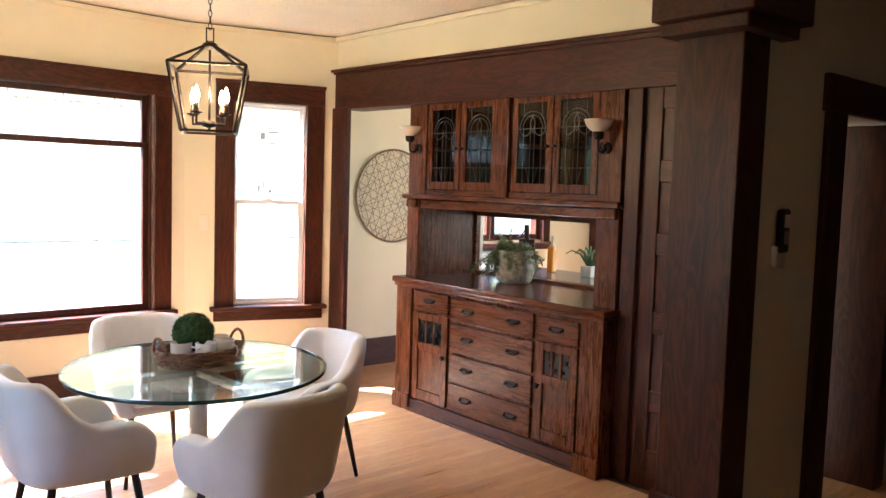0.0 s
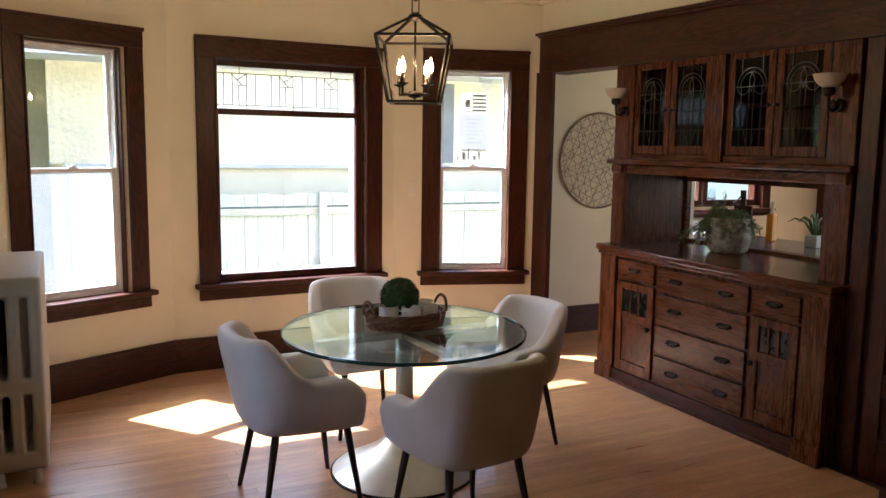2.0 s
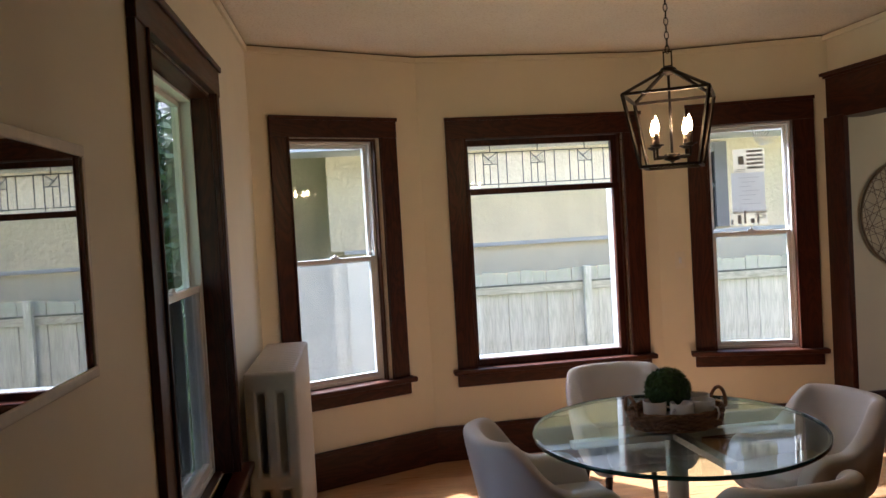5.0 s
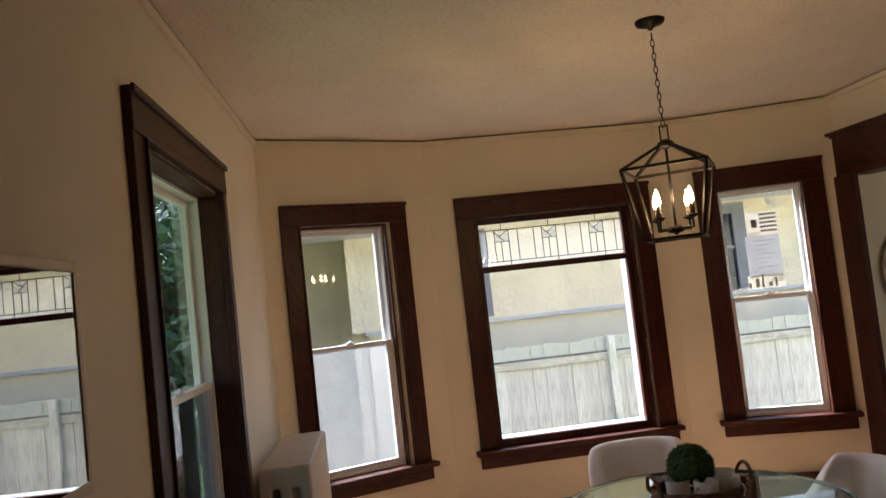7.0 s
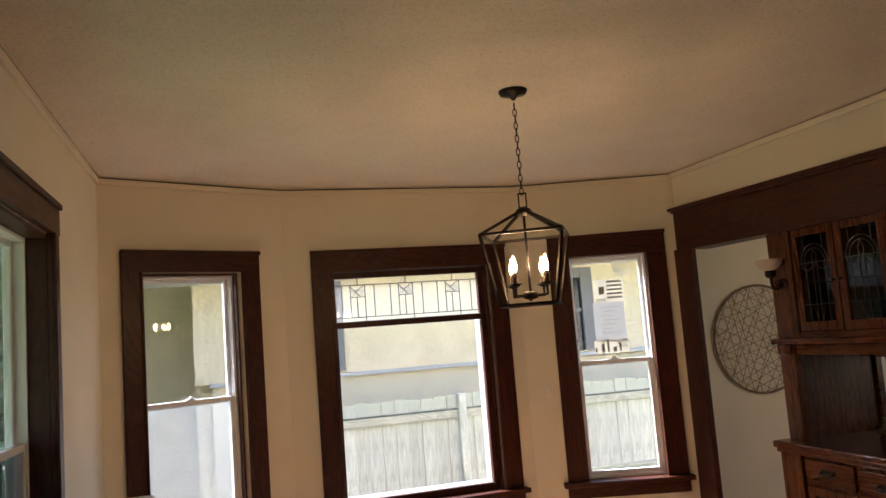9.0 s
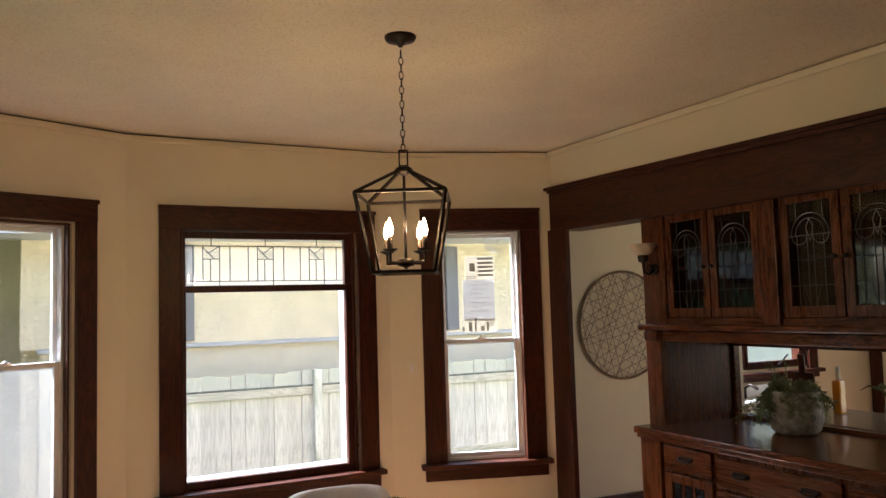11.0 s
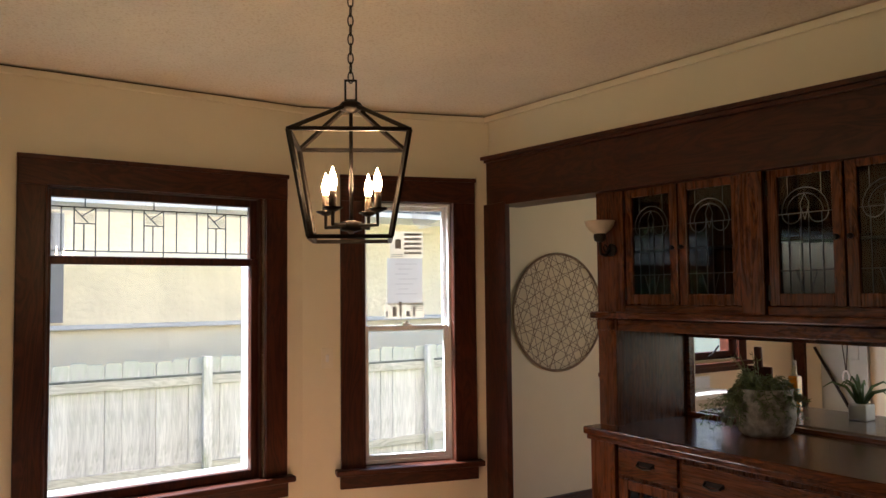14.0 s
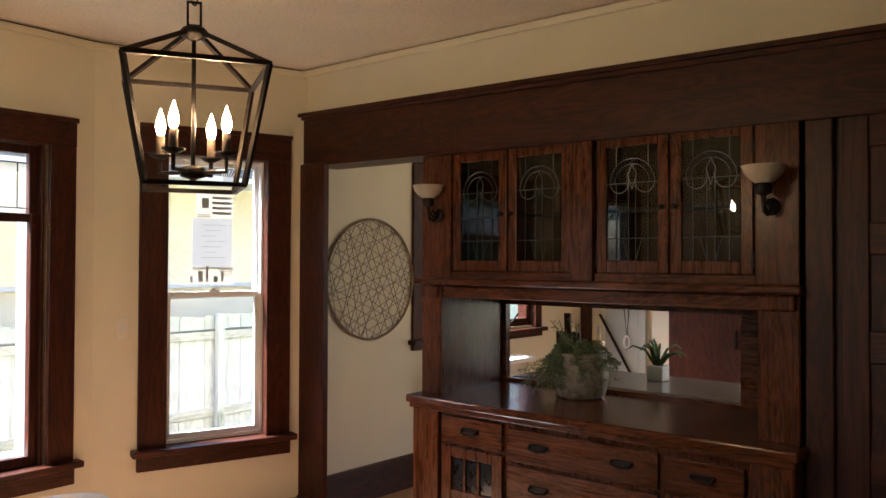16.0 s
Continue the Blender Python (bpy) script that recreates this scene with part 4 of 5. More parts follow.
for k in range(4):
    for nm, a, b in (("top_bar", top4[k], top4[(k + 1) % 4]), ("bottom_bar", bot4[k], bot4[(k + 1) % 4]), ("side_bar", top4[k], bot4[k]), ("roof_bar", top4[k], (0.02 * (1 if top4[k][0] > 0 else -1), 0.02 * (1 if top4[k][1] > 0 else -1), ZA - 0.01))):
        b_ = bmesh.new()
        square_bar(b_, a, b, 0.012)
        part(nm, b_, BLACK, lan)
part("hub", lathe([(0.008, ZA - 0.03), (0.034, ZA - 0.018), (0.038, ZA - 0.006), (0.03, ZA + 0.004), (0.008, ZA + 0.012)], 20), BLACK, lan, "", True)
part("stem", lathe([(0.006, 1.92), (0.006, ZA)], 10), BLACK, lan, "", True)
loop_ = bmesh.new()
for a, b in (((-0.017, 0, ZA + 0.01), (-0.017, 0, ZA + 0.075)), ((0.017, 0, ZA + 0.01), (0.017, 0, ZA + 0.075)), ((-0.02, 0, ZA + 0.075), (0.02, 0, ZA + 0.075)), ((-0.02, 0, ZA + 0.012), (0.02, 0, ZA + 0.012))):
    square_bar(loop_, a, b, 0.006)
part("loop", loop_, BLACK, lan)
zz, k = ZA + 0.085, 0
link = None
while zz < H - 0.05:
    pts = [((0.0085 * math.cos(a)), 0, 0.0185 * math.sin(a)) for a in (i * math.pi / 6 for i in range(12))]
    if link is None:
        link = part("chain_link", tube(bmesh.new(), pts, 0.0022, 5, True), BLACK, lan, "", True)
        lk = link
    else:
        lk = new("chain_link", link.data)
        lk.parent = lan
    lk.matrix_basis = Matrix.Translation((0, 0, zz)) @ Matrix.Rotation(math.pi / 2 * (k % 2) + 0.3, 4, "Z")
    zz += 0.0305
    k += 1
part("arm_hub", lathe([(0.004, 1.902), (0.012, 1.910), (0.034, 1.916), (0.034, 1.940), (0.012, 1.946)], 20), BLACK, lan, "", True)
for k in range(4):
    a = radians(57) + k * math.pi / 2
    ca, sa, r_ = math.cos(a), math.sin(a), 0.098
    arm = part("arm", tube(bmesh.new(), [(0.03 * ca, 0.03 * sa, 1.928), (r_ * ca, r_ * sa, 1.928), (r_ * ca, r_ * sa, 1.972)], 0.0062, 6), BLACK, lan)
    t_ = Matrix.Translation((r_ * ca, r_ * sa, 0))
    part("drip_cup", lathe([(0.008, 1.966), (0.029, 1.976), (0.031, 1.980), (0.012, 1.982)], 16, t_), BLACK, arm, "", True)
    part("candle_sleeve", lathe([(0.0115, 1.980), (0.0115, 2.030), (0.008, 2.032)], 12, t_), SOCKET, arm, "", True)
    part("bulb", lathe([(0.006, 2.030), (0.0108, 2.042), (0.0132, 2.056), (0.0096, 2.076), (0.0036, 2.094), (0.001, 2.104)], 14, t_), BULB, arm, "glowing flame-shaped bulb", True)

# ---- radiator ----


def casting(xs, zs, y0, y1, bev):
    """A plate with two rows of upright slots: odd columns are open in odd rows."""
    b = bmesh.new()
    grid = [[[b.verts.new((x, y, z)) for z in zs] for x in xs] for y in (y0, y1)]
    nx, nz = len(xs) - 1, len(zs) - 1

    def solid(i, k):
        return 0 <= i < nx and 0 <= k < nz and not (i % 2 and k % 2)

    for i in range(nx):
        for k in range(nz):
            if not solid(i, k):
                continue
            for g in grid:
                b.faces.new((g[i][k], g[i + 1][k], g[i + 1][k + 1], g[i][k + 1]))
            for di, dk, p, q in ((-1, 0, (i, k), (i, k + 1)), (1, 0, (i + 1, k), (i + 1, k + 1)), (0, -1, (i, k), (i + 1, k)), (0, 1, (i, k + 1), (i + 1, k + 1))):
                if not solid(i + di, k + dk):
                    b.faces.new([grid[0][p[0]][p[1]], grid[0][q[0]][q[1]], grid[1][q[0]][q[1]], grid[1][p[0]][p[1]]])
    bmesh.ops.recalc_face_normals(b, faces=b.faces)
    rim = [e for e in b.edges if len(e.link_faces) == 2 and e.calc_face_angle() > 1.0]
    bmesh.ops.bevel(b, geom=rim, offset=bev, segments=3, profile=0.5, affect="EDGES")
    return b


rad = thing("radiator", "old cream-painted cast-iron column radiator beside the window", "radiator")
y_ = 4.60
sec_mesh = None
for i in range(17):
    if sec_mesh is None:
        b_ = casting((-0.238, -0.178, -0.144, -0.084, -0.050, 0.012), (0.07, 0.17, 0.45, 0.53, 0.925, 1.03), 0.007, 0.053, 0.017)
        ob = part("section", b_, WHITE, rad)
        sec_mesh = ob.data
    else:
        ob = new("section", sec_mesh)
        ob.parent = rad
    ob.matrix_basis = Matrix.Translation((0.012, y_ + i * 0.060, 0))
for i in (0, 16):
    for cx in (-0.19, -0.03):
        part("foot", lathe([(0.026, 0.0), (0.02, 0.02), (0.018, 0.09)], 12, Matrix.Translation((cx, y_ + i * 0.060 + 0.029, 0))), WHITE, rad, "", True)

# ---- wall mirror ----
mir = thing("wall_mirror", "wide smoky wall mirror in a slim pale frame", "mirror", "", "", along((-0.265, 1.53), (-0.251, 2.55)) @ Matrix.Translation((0, 0, 0.045)))
part("mirror_glass", boxes((0.02, 0.99, -0.026, -0.018, 1.385, 1.835)), MIRROR, mir)
fr = plain("pale_frame", (0.62, 0.55, 0.44), 0.45, 0.1, 0.1, 20, 0.1)
for d in ((0, 1.01, -0.03, 0, 1.835, 1.86), (0, 1.01, -0.03, 0, 1.36, 1.385), (0, 0.02, -0.03, 0, 1.385, 1.835), (0.99, 1.01, -0.03, 0, 1.385, 1.835)):
    part("frame_rail", boxes(d, bev=0.004), fr, mir)

# ---- switch plate ----
sw = thing("switch_plate", "cream switch plate on the bay wall", "switch", "", "", M3)
part("plate", boxes((0.112, 0.184, -0.007, 0, 1.262, 1.385), bev=0.003), plain("ivory_plastic", (0.80, 0.75, 0.62), 0.35, 0, 0.03, 10, 0.02), sw)
part("toggle", boxes((0.138, 0.158, -0.017, -0.006, 1.30, 1.345), bev=0.004), VINYL, sw)

# ---- round wall art ----
art = thing("wall_art", "round woven twig and wire wall art", "wall art", "", "", Matrix.Translation((4.53, 6.285, 1.565)))
R = 0.425
part("ring", tube(bmesh.new(), [(R * math.cos(2 * math.pi * i / 64), 0, R * math.sin(2 * math.pi * i / 64)) for i in range(64)], 0.009, 6, True), WIRE, art, "", True)
b_ = bmesh.new()
rnd = random.Random(11)
for fam in range(4):
    base = radians((18, 63, 108, 153)[fam])
    for k in range(13):
        o = -R + (k + 0.5) * 2 * R / 13 + rnd.uniform(-0.012, 0.012)
        a = base + rnd.uniform(-0.13, 0.13)
        h_ = math.sqrt(max(0, R * R - o * o))
        cx, cz, dx, dz = -math.sin(a) * o, math.cos(a) * o, math.cos(a), math.sin(a)
        dy = rnd.uniform(-0.006, 0.006)
        p0, p1 = Vector((cx - dx * h_, dy, cz - dz * h_)), Vector((cx + dx * h_, dy, cz + dz * h_))
        tube(b_, [p0, p0.lerp(p1, 0.5) + Vector((0, rnd.uniform(-0.004, 0.004), 0)), p1], 0.0022, 4)
tagged(part("strand_lattice", b_, WIRE, art, "crossing thin twig strands"), kind="stuff")

# ---- things in the buffet niche and on the kitchen counter ----
PX, PY, PZ = 4.20, 4.38, 0.986
pot = thing("potted_plant", "trailing plant in a mottled stone pot on the buffet", "plant", "", "", Matrix.Translation((PX, PY, PZ)))
part("pot", lathe([(0.105, 0), (0.129, 0.02), (0.147, 0.09), (0.144, 0.17), (0.133, 0.215), (0.138, 0.232), (0.126, 0.236), (0.116, 0.21), (0.05, 0.20)], 32), POTM, pot, "mottled grey stone pot", True)
st, lf = bmesh.new(), bmesh.new()
rnd = random.Random(7)
for k in range(70):
    a = rnd.uniform(0, 2 * math.pi)
    if k < 42:
        a = rnd.gauss(math.radians(122), 0.6)
    fall = k >= 14
    r1 = rnd.uniform(0.10, 0.2)
    pts = [Vector((0.05 * math.cos(a), 0.05 * math.sin(a), 0.2))]
    if fall:
        zend = rnd.uniform(0.008, 0.14) if k < 46 else rnd.uniform(0.09, 0.2)
        rr = rnd.uniform(0.16, 0.23) if k % 3 or k >= 42 else rnd.uniform(0.24, 0.36)
        pts += [Vector((0.1 * math.cos(a), 0.1 * math.sin(a), 0.26 + rnd.uniform(0, 0.04))), Vector((0.155 * math.cos(a), 0.155 * math.sin(a), 0.21)), Vector((rr * 0.85 * math.cos(a + 0.2), rr * 0.85 * math.sin(a + 0.2), (0.2 + zend) / 2)), Vector((rr * math.cos(a + 0.3), rr * math.sin(a + 0.3), zend))]
    else:
        h_ = rnd.uniform(0.28, 0.42)
        pts += [Vector((0.07 * math.cos(a), 0.07 * math.sin(a), 0.27)), Vector((r1 * 0.8 * math.cos(a), r1 * 0.8 * math.sin(a), h_))]
    tube(st, pts, 0.0018, 4)
    for i in range(len(pts) - 1):
        for j in range(8):
            q = pts[i].lerp(pts[i + 1], j / 8)
            d = (pts[i + 1] - pts[i]).normalized()
            s = Vector((rnd.gauss(0, 1), rnd.gauss(0, 1), rnd.gauss(0, 0.6)))
            s = (s - d * s.dot(d)).normalized()
            ln, wd = rnd.uniform(0.018, 0.034), rnd.uniform(0.004, 0.008)
            w_ = d.cross(s)
            tip = q + s * ln + d * 0.01
            lf.faces.new([lf.verts.new(c) for c in (q, q + s * ln * 0.5 + w_ * wd, tip, q + s * ln * 0.5 - w_ * wd)])
part("stem_tangle", st, TRAIL, pot)
part("leaves", lf, TRAIL, pot, "fine grey-green trailing leaves")

kc = thing("kitchen_counter", "pale kitchen counter behind the pass-through", "counter")
part("worktop", boxes((4.565, 5.20, 3.10, 5.08, 0.955, 0.992), bev=0.006), STONE, kc)
part("cabinet_body", boxes((4.565, 5.16, 3.12, 5.06, 0.0, 0.955)), WHITE, kc)
bd = thing("cutting_board", "dark wooden paddle cutting board leaning upright", "cutting board", "", "", pose(4.80, 4.815, 0.993, 0, -4, 0))
part("board", boxes((-0.009, 0.009, -0.085, 0.085, 0, 0.27), bev=0.006), WZ, bd)
part("handle", boxes((-0.009, 0.009, -0.024, 0.024, 0.262, 0.385), bev=0.006), WZ, bd)
bo = thing("oil_bottle", "square glass bottle of amber oil with a cork", "bottle", "", "", Matrix.Translation((4.98, 4.715, 0.992)))
part("bottle_glass", boxes((-0.03, 0.03, -0.03, 0.03, 0, 0.21), bev=0.01), plain("amber_glass", (0.55, 0.22, 0.01), 0.1, 0, 0.05, 10, 0.0), bo, "amber oil behind clear glass")
part("neck", lathe([(0.02, 0.205), (0.013, 0.225), (0.012, 0.265), (0.015, 0.27)], 14), plain("clear_neck", (0.6, 0.55, 0.4), 0.1, 0, 0.05), bo, "", True)
part("stopper", lathe([(0.01, 0.268), (0.012, 0.295), (0.006, 0.30)], 10), GREYPOT, bo, "", True)
al = thing("aloe_plant", "small aloe in a grey square pot", "plant", "", "", Matrix.Translation((4.97, 4.315, 0.992)))
part("pot", boxes((-0.05, 0.05, -0.05, 0.05, 0, 0.09), bev=0.008), GREYPOT, al)
b_ = bmesh.new()
rnd = random.Random(3)
for k in range(11):
    a = k * 2.399 + 0.3
    out, h_ = rnd.uniform(0.08, 0.2), rnd.uniform(0.08, 0.16)
    tube(b_, [(0.01 * math.cos(a), 0.01 * math.sin(a), 0.085), (out * 0.4 * math.cos(a), out * 0.4 * math.sin(a), 0.085 + h_ * 0.8), (out * 0.8 * math.cos(a), out * 0.8 * math.sin(a), 0.085 + h_), (out * 1.05 * math.cos(a), out * 1.05 * math.sin(a), 0.085 + h_ * 0.75)], 0.012, 5, False, 0.002)
part("leaves", b_, LEAFM, al, "arched fleshy green leaves", True)
fg = thing("tall_cabinet", "dark brown tall kitchen cabinet", "cabinet")
part("body", boxes((6.92, 7.40, 3.9, 5.15, 0.0, 2.2), bev=0.006), WZ, fg)
for k in range(2):
    dd = part("door", boxes((6.898, 6.918, 3.92 + k * 0.61, 4.52 + k * 0.61, 0.08, 2.17), bev=0.006), WZ, fg)
    part("handle", boxes((6.875, 6.897, 4.46 + k * 0.1, 4.48 + k * 0.1, 1.0, 1.15), bev=0.003), BLACK, dd)
cu = thing("kitchen_door", "dull grey-green panelled kitchen door standing ajar", "door")
DOORP = plain("grey_green_paint", (0.44, 0.45, 0.40), 0.5, 0, 0.05, 5, 0.08)
part("door_leaf", boxes((7.36, 7.40, 5.58, 6.0, 0.0, 2.05), bev=0.004), DOORP, cu)
for z0, z1 in ((0.2, 0.95), (1.1, 1.9)):
    part("door_panel", boxes((7.352, 7.36, 5.65, 5.93, z0, z1), bev=0.003), DOORP, cu)
part("door_casing", boxes((7.375, 7.418, 6.17, 6.275, 0.0, 2.12), bev=0.004), WZ, cu, "dark oak door casing")
CY = 5.785
pc = thing("pull_cord", "thin looped cord with a white ring handle by the door", "cord")
part("cord", tube(bmesh.new(), [(7.335, CY, 1.92), (7.335, CY + 0.006, 1.3), (7.335, CY - 0.03, 0.985), (7.335, CY - 0.055, 1.3), (7.335, CY - 0.012, 1.92)], 0.006, 6), LEGW, pc, "", True)
part("ring_handle", tube(bmesh.new(), [(7.33, CY - 0.03 + 0.028 * math.cos(k * math.pi / 8), 0.945 + 0.055 * math.sin(k * math.pi / 8)) for k in range(16)], 0.009, 6, True), VINYL, pc, "white ring handle", True)
part("cord_hook", boxes((7.325, 7.36, CY - 0.02, CY + 0.01, 1.91, 1.93), bev=0.003), BLACK, pc)
sc_ = thing("sink_counter", "white enamel sink counter under the kitchen window", "counter")
part("enamel_top", boxes((5.15, 6.15, 5.98, 6.27, 0.86, 0.90), bev=0.01), VINYL, sc_)
part("cabinet_front", boxes((5.18, 6.12, 6.01, 6.27, 0.0, 0.86), bev=0.004), WHITE, sc_)
part("splash_rim", boxes((5.15, 6.15, 6.245, 6.27, 0.90, 1.0), bev=0.006), VINYL, sc_)
part("faucet", tube(bmesh.new(), [(5.7, 6.2, 0.9), (5.7, 6.2, 0.99), (5.7, 6.14, 1.02), (5.7, 6.06, 0.99)], 0.012, 8), BLACK, sc_, "", True)
br = thing("broom", "black-handled broom leaning on the kitchen wall", "broom")
part("broom_handle", tube(bmesh.new(), [(7.26, 5.43, 0.25), (7.335, 6.04, 1.19)], 0.014, 8), BLACK, br, "", True)
part("broom_head", boxes((7.18, 7.34, 5.30, 5.56, 0.0, 0.26), bev=0.02), GREYTRIM, br)

# ---- outdoors ----
gm = boxes((-300, 300, -300, 300, -0.80, -0.70))
tagged(part("ground", gm, GRASS), "dry green lawn around the house", "ground", "", "structure")
nb = thing("neighbour_house", "yellow stucco neighbour house with grey trim", "house")
b_ = bmesh.new()
for x0, x1 in ((0.03, 1.0), (1.72, 4.60), (5.30, 16)):
    box(b_, x0, x1, 11.2, 11.45, 1.40, 2.64)
for x0, x1 in ((1.0, 1.72), (4.60, 5.30)):
    box(b_, x0, x1, 11.2, 11.45, 2.55, 2.64)
box(b_, -9, 0.03, 12.9, 13.1, -0.7, 3.1)
box(b_, 0.03, 0.23, 11.45, 12.9, -0.7, 3.1)
box(b_, 15.8, 16, 11.45, 18, -0.7, 3.1)
part("wall", b_, STUCCO, nb)
part("lower_wall", boxes((0.23, 16, 11.21, 11.45, -0.7, 1.37)), PALE, nb, "pale grey lower wall")
part("ledge", boxes((0.2, 16, 11.12, 11.22, 1.355, 1.405), bev=0.008), plain("pale_grey_paint", (0.58, 0.56, 0.54), 0.6, 0, 0.08, 6, 0.1), nb, "pale grey painted ledge")
for x0, x1 in ((1.0, 1.72), (4.60, 5.30)):
    wn_ = part("window", boxes((x0 - 0.02, x0 + 0.14, 11.15, 11.25, 1.435, 2.6), (x1 + 0.0, x1 + 0.18, 11.15, 11.25, 1.435, 2.6), (x0 + 0.14, x1, 11.15, 11.25, 2.46, 2.6), (x0 + 0.14, x1, 11.17, 11.23, 1.98, 2.03), bev=0.006), GREYTRIM, nb, "grey framed window")
    part("pane", boxes((x0 + 0.1, x1 + 0.03, 11.21, 11.22, 1.42, 2.5)), DARKGLASS, wn_)
rf = bmesh.new()
v = [rf.verts.new(c) for c in ((-9, 10.35, 2.70), (17, 10.35, 2.70), (17, 15.5, 5.0), (-9, 15.5, 5.0), (-9, 10.35, 2.82), (17, 10.35, 2.82), (17, 15.5, 5.15), (-9, 15.5, 5.15))]
for f in ((0, 1, 2, 3), (4, 7, 6, 5), (0, 4, 5, 1), (3, 2, 6, 7), (0, 3, 7, 4), (1, 5, 6, 2)):
    rf.faces.new([v[i] for i in f])
rfo = part("roof", rf, plain("grey_shingle", (0.16, 0.15, 0.15), 0.9, 0, 0.25, 6, 0.6, 30), nb)
part("soffit", boxes((-9, 17, 10.36, 11.19, 2.64, 2.70)), GREYSOFF, rfo, "pale boarded soffit")

fen = thing("fence", "weathered grey dog-eared board fence", "fence")
pk = None
x = 1.02
rnd = random.Random(2)
while x < 9.5:
    if pk is None:
        b_ = bmesh.new()
        vs = [b_.verts.new((px, py, pz)) for py in (0, 0.018) for px, pz in ((0, -0.7), (0.154, -0.7), (0.154, 1.045), (0.134, 1.075), (0.02, 1.075), (0, 1.045))]
        b_.faces.new(vs[:6])
        b_.faces.new(vs[6:][::-1])
        for k in range(6):
            b_.faces.new((vs[k], vs[(k + 1) % 6], vs[6 + (k + 1) % 6], vs[6 + k]))
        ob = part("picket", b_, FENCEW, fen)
        pk = ob.data
    else:
        ob = new("picket", pk)
        ob.parent = fen
    ob.matrix_basis = pose(x, 10.0 + rnd.uniform(-0.004, 0.004), rnd.uniform(-0.02, 0.015), 0, rnd.uniform(-0.5, 0.5), 0)
    x += 0.1565
for z in (0.86, 0.0):
    part("rail", boxes((1.0, 9.6, 9.955, 9.995, z - 0.045, z + 0.045), bev=0.006), RAILW, fen, "grey horizontal rail")
part("moss_strip", boxes((1.0, 9.6, 9.957, 9.993, 0.906, 0.926), bev=0.006), RAILDARK, fen, "dark strip along the top rail")
for px in (1.06, 3.06, 5.70, 7.9):
    part("fence_post", boxes((px - 0.045, px + 0.045, 9.88, 9.953, -0.7, 1.10), bev=0.008), FENCEW, fen)

# porch post and trees beyond the side window
pp = thing("porch_post", "white painted porch post outside", "post")
part("shaft", boxes((-2.35, -2.2, 6.1, 6.25, -0.7, 2.36), bev=0.01), VINYL, pp)
part("post_cap", boxes((-2.4, -2.15, 6.05, 6.3, 2.36, 2.44), bev=0.01), VINYL, pp)
part("porch_roof", boxes((-2.8, -0.44, -1.0, 6.3, 2.62, 2.74)), BARK, pp, "dark boarded porch roof")
part("porch_beam", boxes((-2.45, -2.1, -1.0, 6.35, 2.44, 2.615), bev=0.01), VINYL, pp)


def tree(x, y, h, r, seed, name="tree", label="leafy green garden tree", group="garden trees"):
    t = thing(name, label, name, group, "", Matrix.Translation((x, y, -0.7)))
    rn = random.Random(seed)
    b = tube(bmesh.new(), [(0, 0, 0), (0.05, 0.02, h * 0.3), (0.0, 0.1, h * 0.55), (0.1, 0.1, h * 0.8)], 0.035 * h, 8, False, 0.011 * h)
    for k in range(8):
        a, z = k * 2.4, h * (0.3 + 0.06 * k)
        tube(b, [(0.02, 0.05, z), (0.5 * r * math.cos(a), 0.5 * r * math.sin(a), z + 0.35), (0.85 * r * math.cos(a), 0.85 * r * math.sin(a), z + 0.8)], 0.05, 5, False, 0.012)
    part("trunk", b, BARK, t, "", True)
    f = bmesh.new()
    for k in range(38):
        a, q, z = rn.uniform(0, 6.28), r * math.sqrt(rn.random()), rn.uniform(0.22, 1.0)
        c = Vector((q * math.cos(a), q * math.sin(a), h * z))
        cr = rn.uniform(0.3, 0.6)
        for j in range(110):
            d = Vector((rn.gauss(0, 1), rn.gauss(0, 1), rn.gauss(0, 0.8))).normalized() * cr * rn.uniform(0.5, 1.05)
            p = c + d
            u = Vector((rn.gauss(0, 1), rn.gauss(0, 1), rn.gauss(0, 1))).normalized()
            w = u.orthogonal().normalized()
            s = rn.uniform(0.05, 0.1)
            f.faces.new([f.verts.new(e) for e in (p - u * s, p + w * s * 0.5, p + u * s, p - w * s * 0.5)])
    part("crown", f, LEAFM, t, "dense small green leaves")


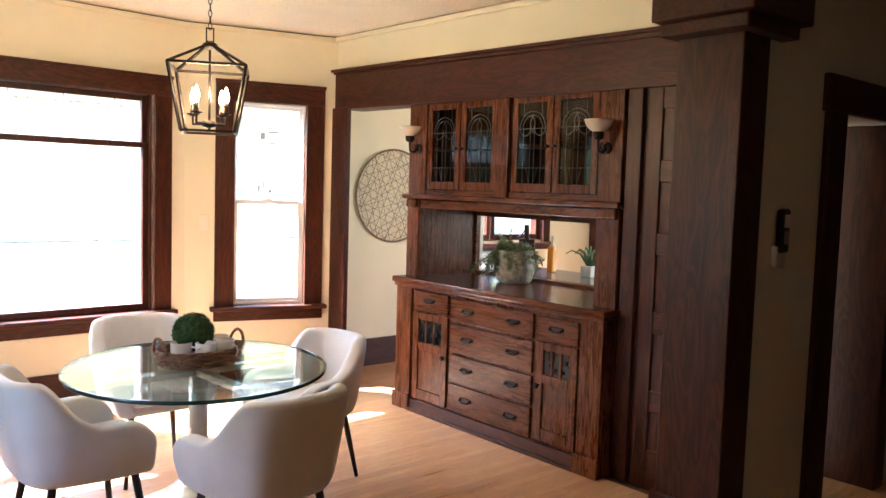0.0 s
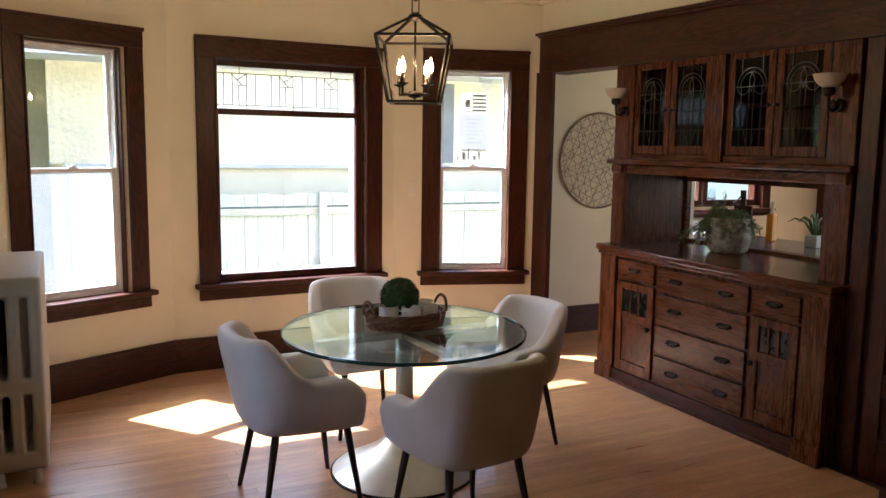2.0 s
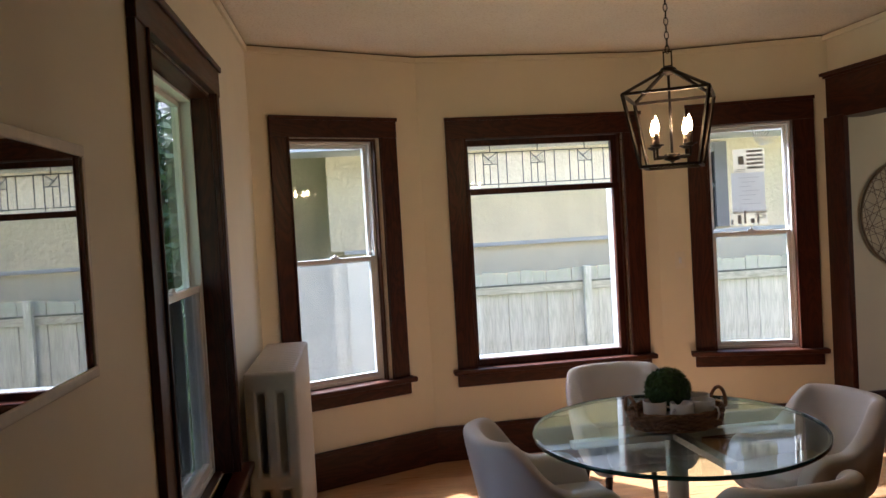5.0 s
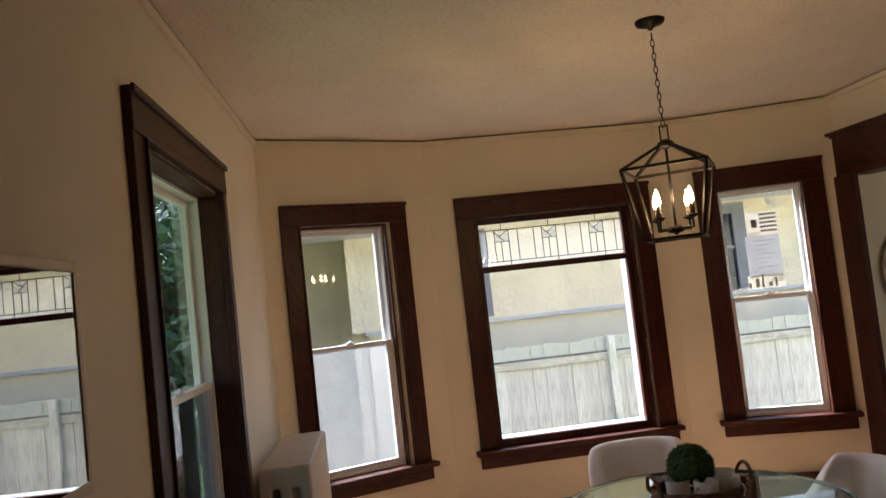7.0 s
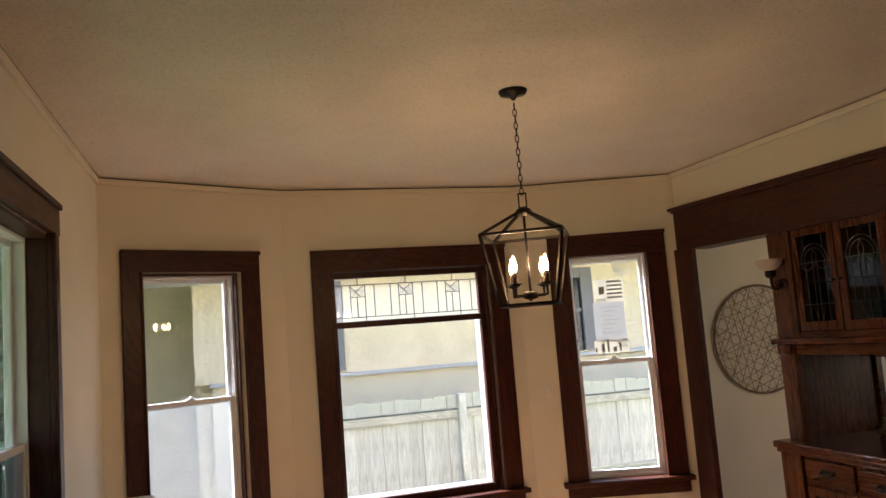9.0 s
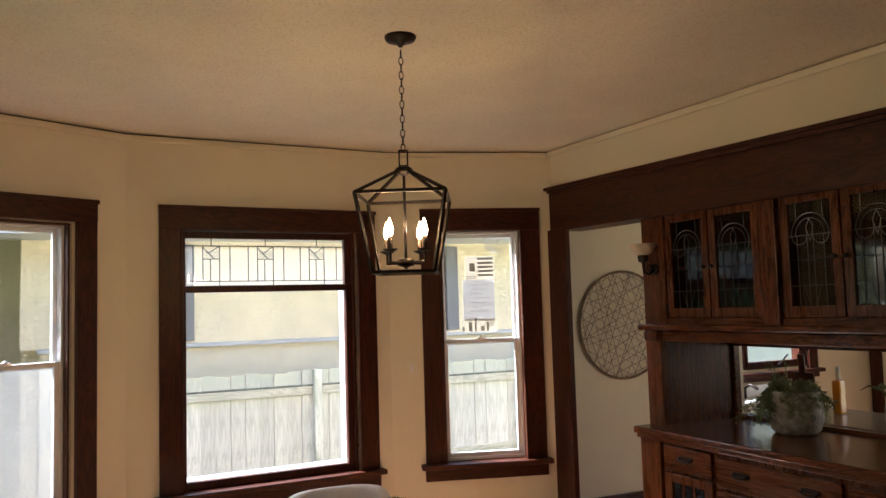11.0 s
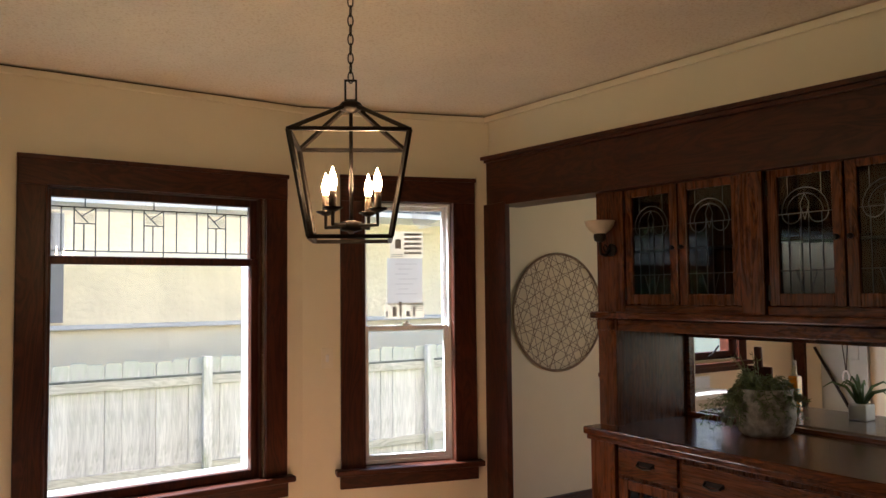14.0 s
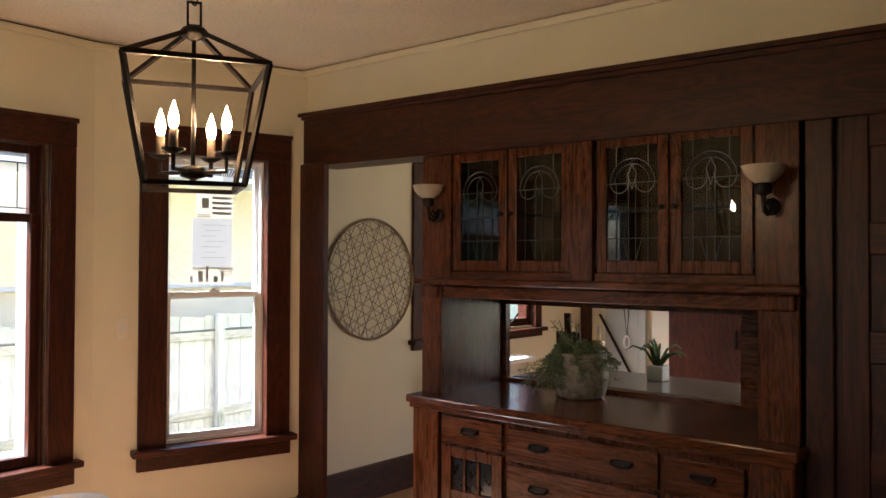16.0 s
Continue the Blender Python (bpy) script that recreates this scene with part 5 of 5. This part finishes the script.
tree(-2.4, 10.6, 4.6, 1.3, 1)
tree(-3.4, 12.6, 5.6, 2.0, 2)
tree(-1.75, 9.3, 3.6, 0.8, 6)
tree(-7.5, 7.0, 5.5, 2.2, 3)
for k, (x, y, h) in enumerate(((-1.3, 7.0, 1.55), (-1.25, 8.3, 1.65), (-2.4, 7.7, 1.7))):
    tree(x, y, h, 0.5, 20 + k, "shrub", "dense dark green shrub outside the side window", "shrubs by the house")

# ---- floor: strips of hardwood ----
fl = thing("floor", "honey-coloured narrow strip hardwood floor", "floor", "", "structure")
part("subfloor", boxes((-0.4, 7.58, -2.7, 6.45, -0.30, -0.016)), BARK, fl)
cache = {}
rnd = random.Random(5)
STEP = 0.0575


def board(length):
    if length not in cache:
        b = boxes((0, length, 0, STEP - 0.0006, -0.016, 0.0))
        es = [e for e in b.edges if all(abs(q.co.z) < 1e-5 for q in e.verts)]
        bmesh.ops.bevel(b, geom=es, offset=0.0007, segments=1, affect="EDGES")
        me = bpy.data.meshes.new("floor_board")
        b.to_mesh(me)
        b.free()
        me.materials.append(FLOORW)
        cache[length] = me
    return cache[length]


def x_left(y):
    return -0.27 if y < 5.79 else min(0.9, -0.27 + (y - 5.79) / 0.486) if y < 6.3 else 0.9


def x_right(y):
    return 4.4 if y > 5.12 else 3.72


rest = bmesh.new()
y, count = -2.6, 0
while y < 6.36:
    near = 2.5 < y
    x, xe = (x_left(y), x_right(y)) if near else (-0.27, 7.42)
    first = True
    while x < xe - 0.02:
        ln = round(rnd.uniform(0.35, 1.5) if first else rnd.uniform(0.95, 1.7), 1)
        first = False
        ln = min(ln, round(xe - x + 0.03, 2))
        if near and count < 296 and ln > 0.04:
            ob = new("floor_board", board(round(ln - 0.001, 3)))
            ob.parent = fl
            ob.matrix_basis = Matrix.Translation((x, y, 0))
            count += 1
        else:
            box(rest, x, x + ln - 0.001, y, y + STEP - 0.0012, -0.016, 0.0)
        x += ln
    y += STEP
box(rest, 4.43, 7.42, 2.44, 6.3, -0.016, -0.001)
tagged(part("far_boards", rest, FLOORW, fl), "", "", "", "stuff")
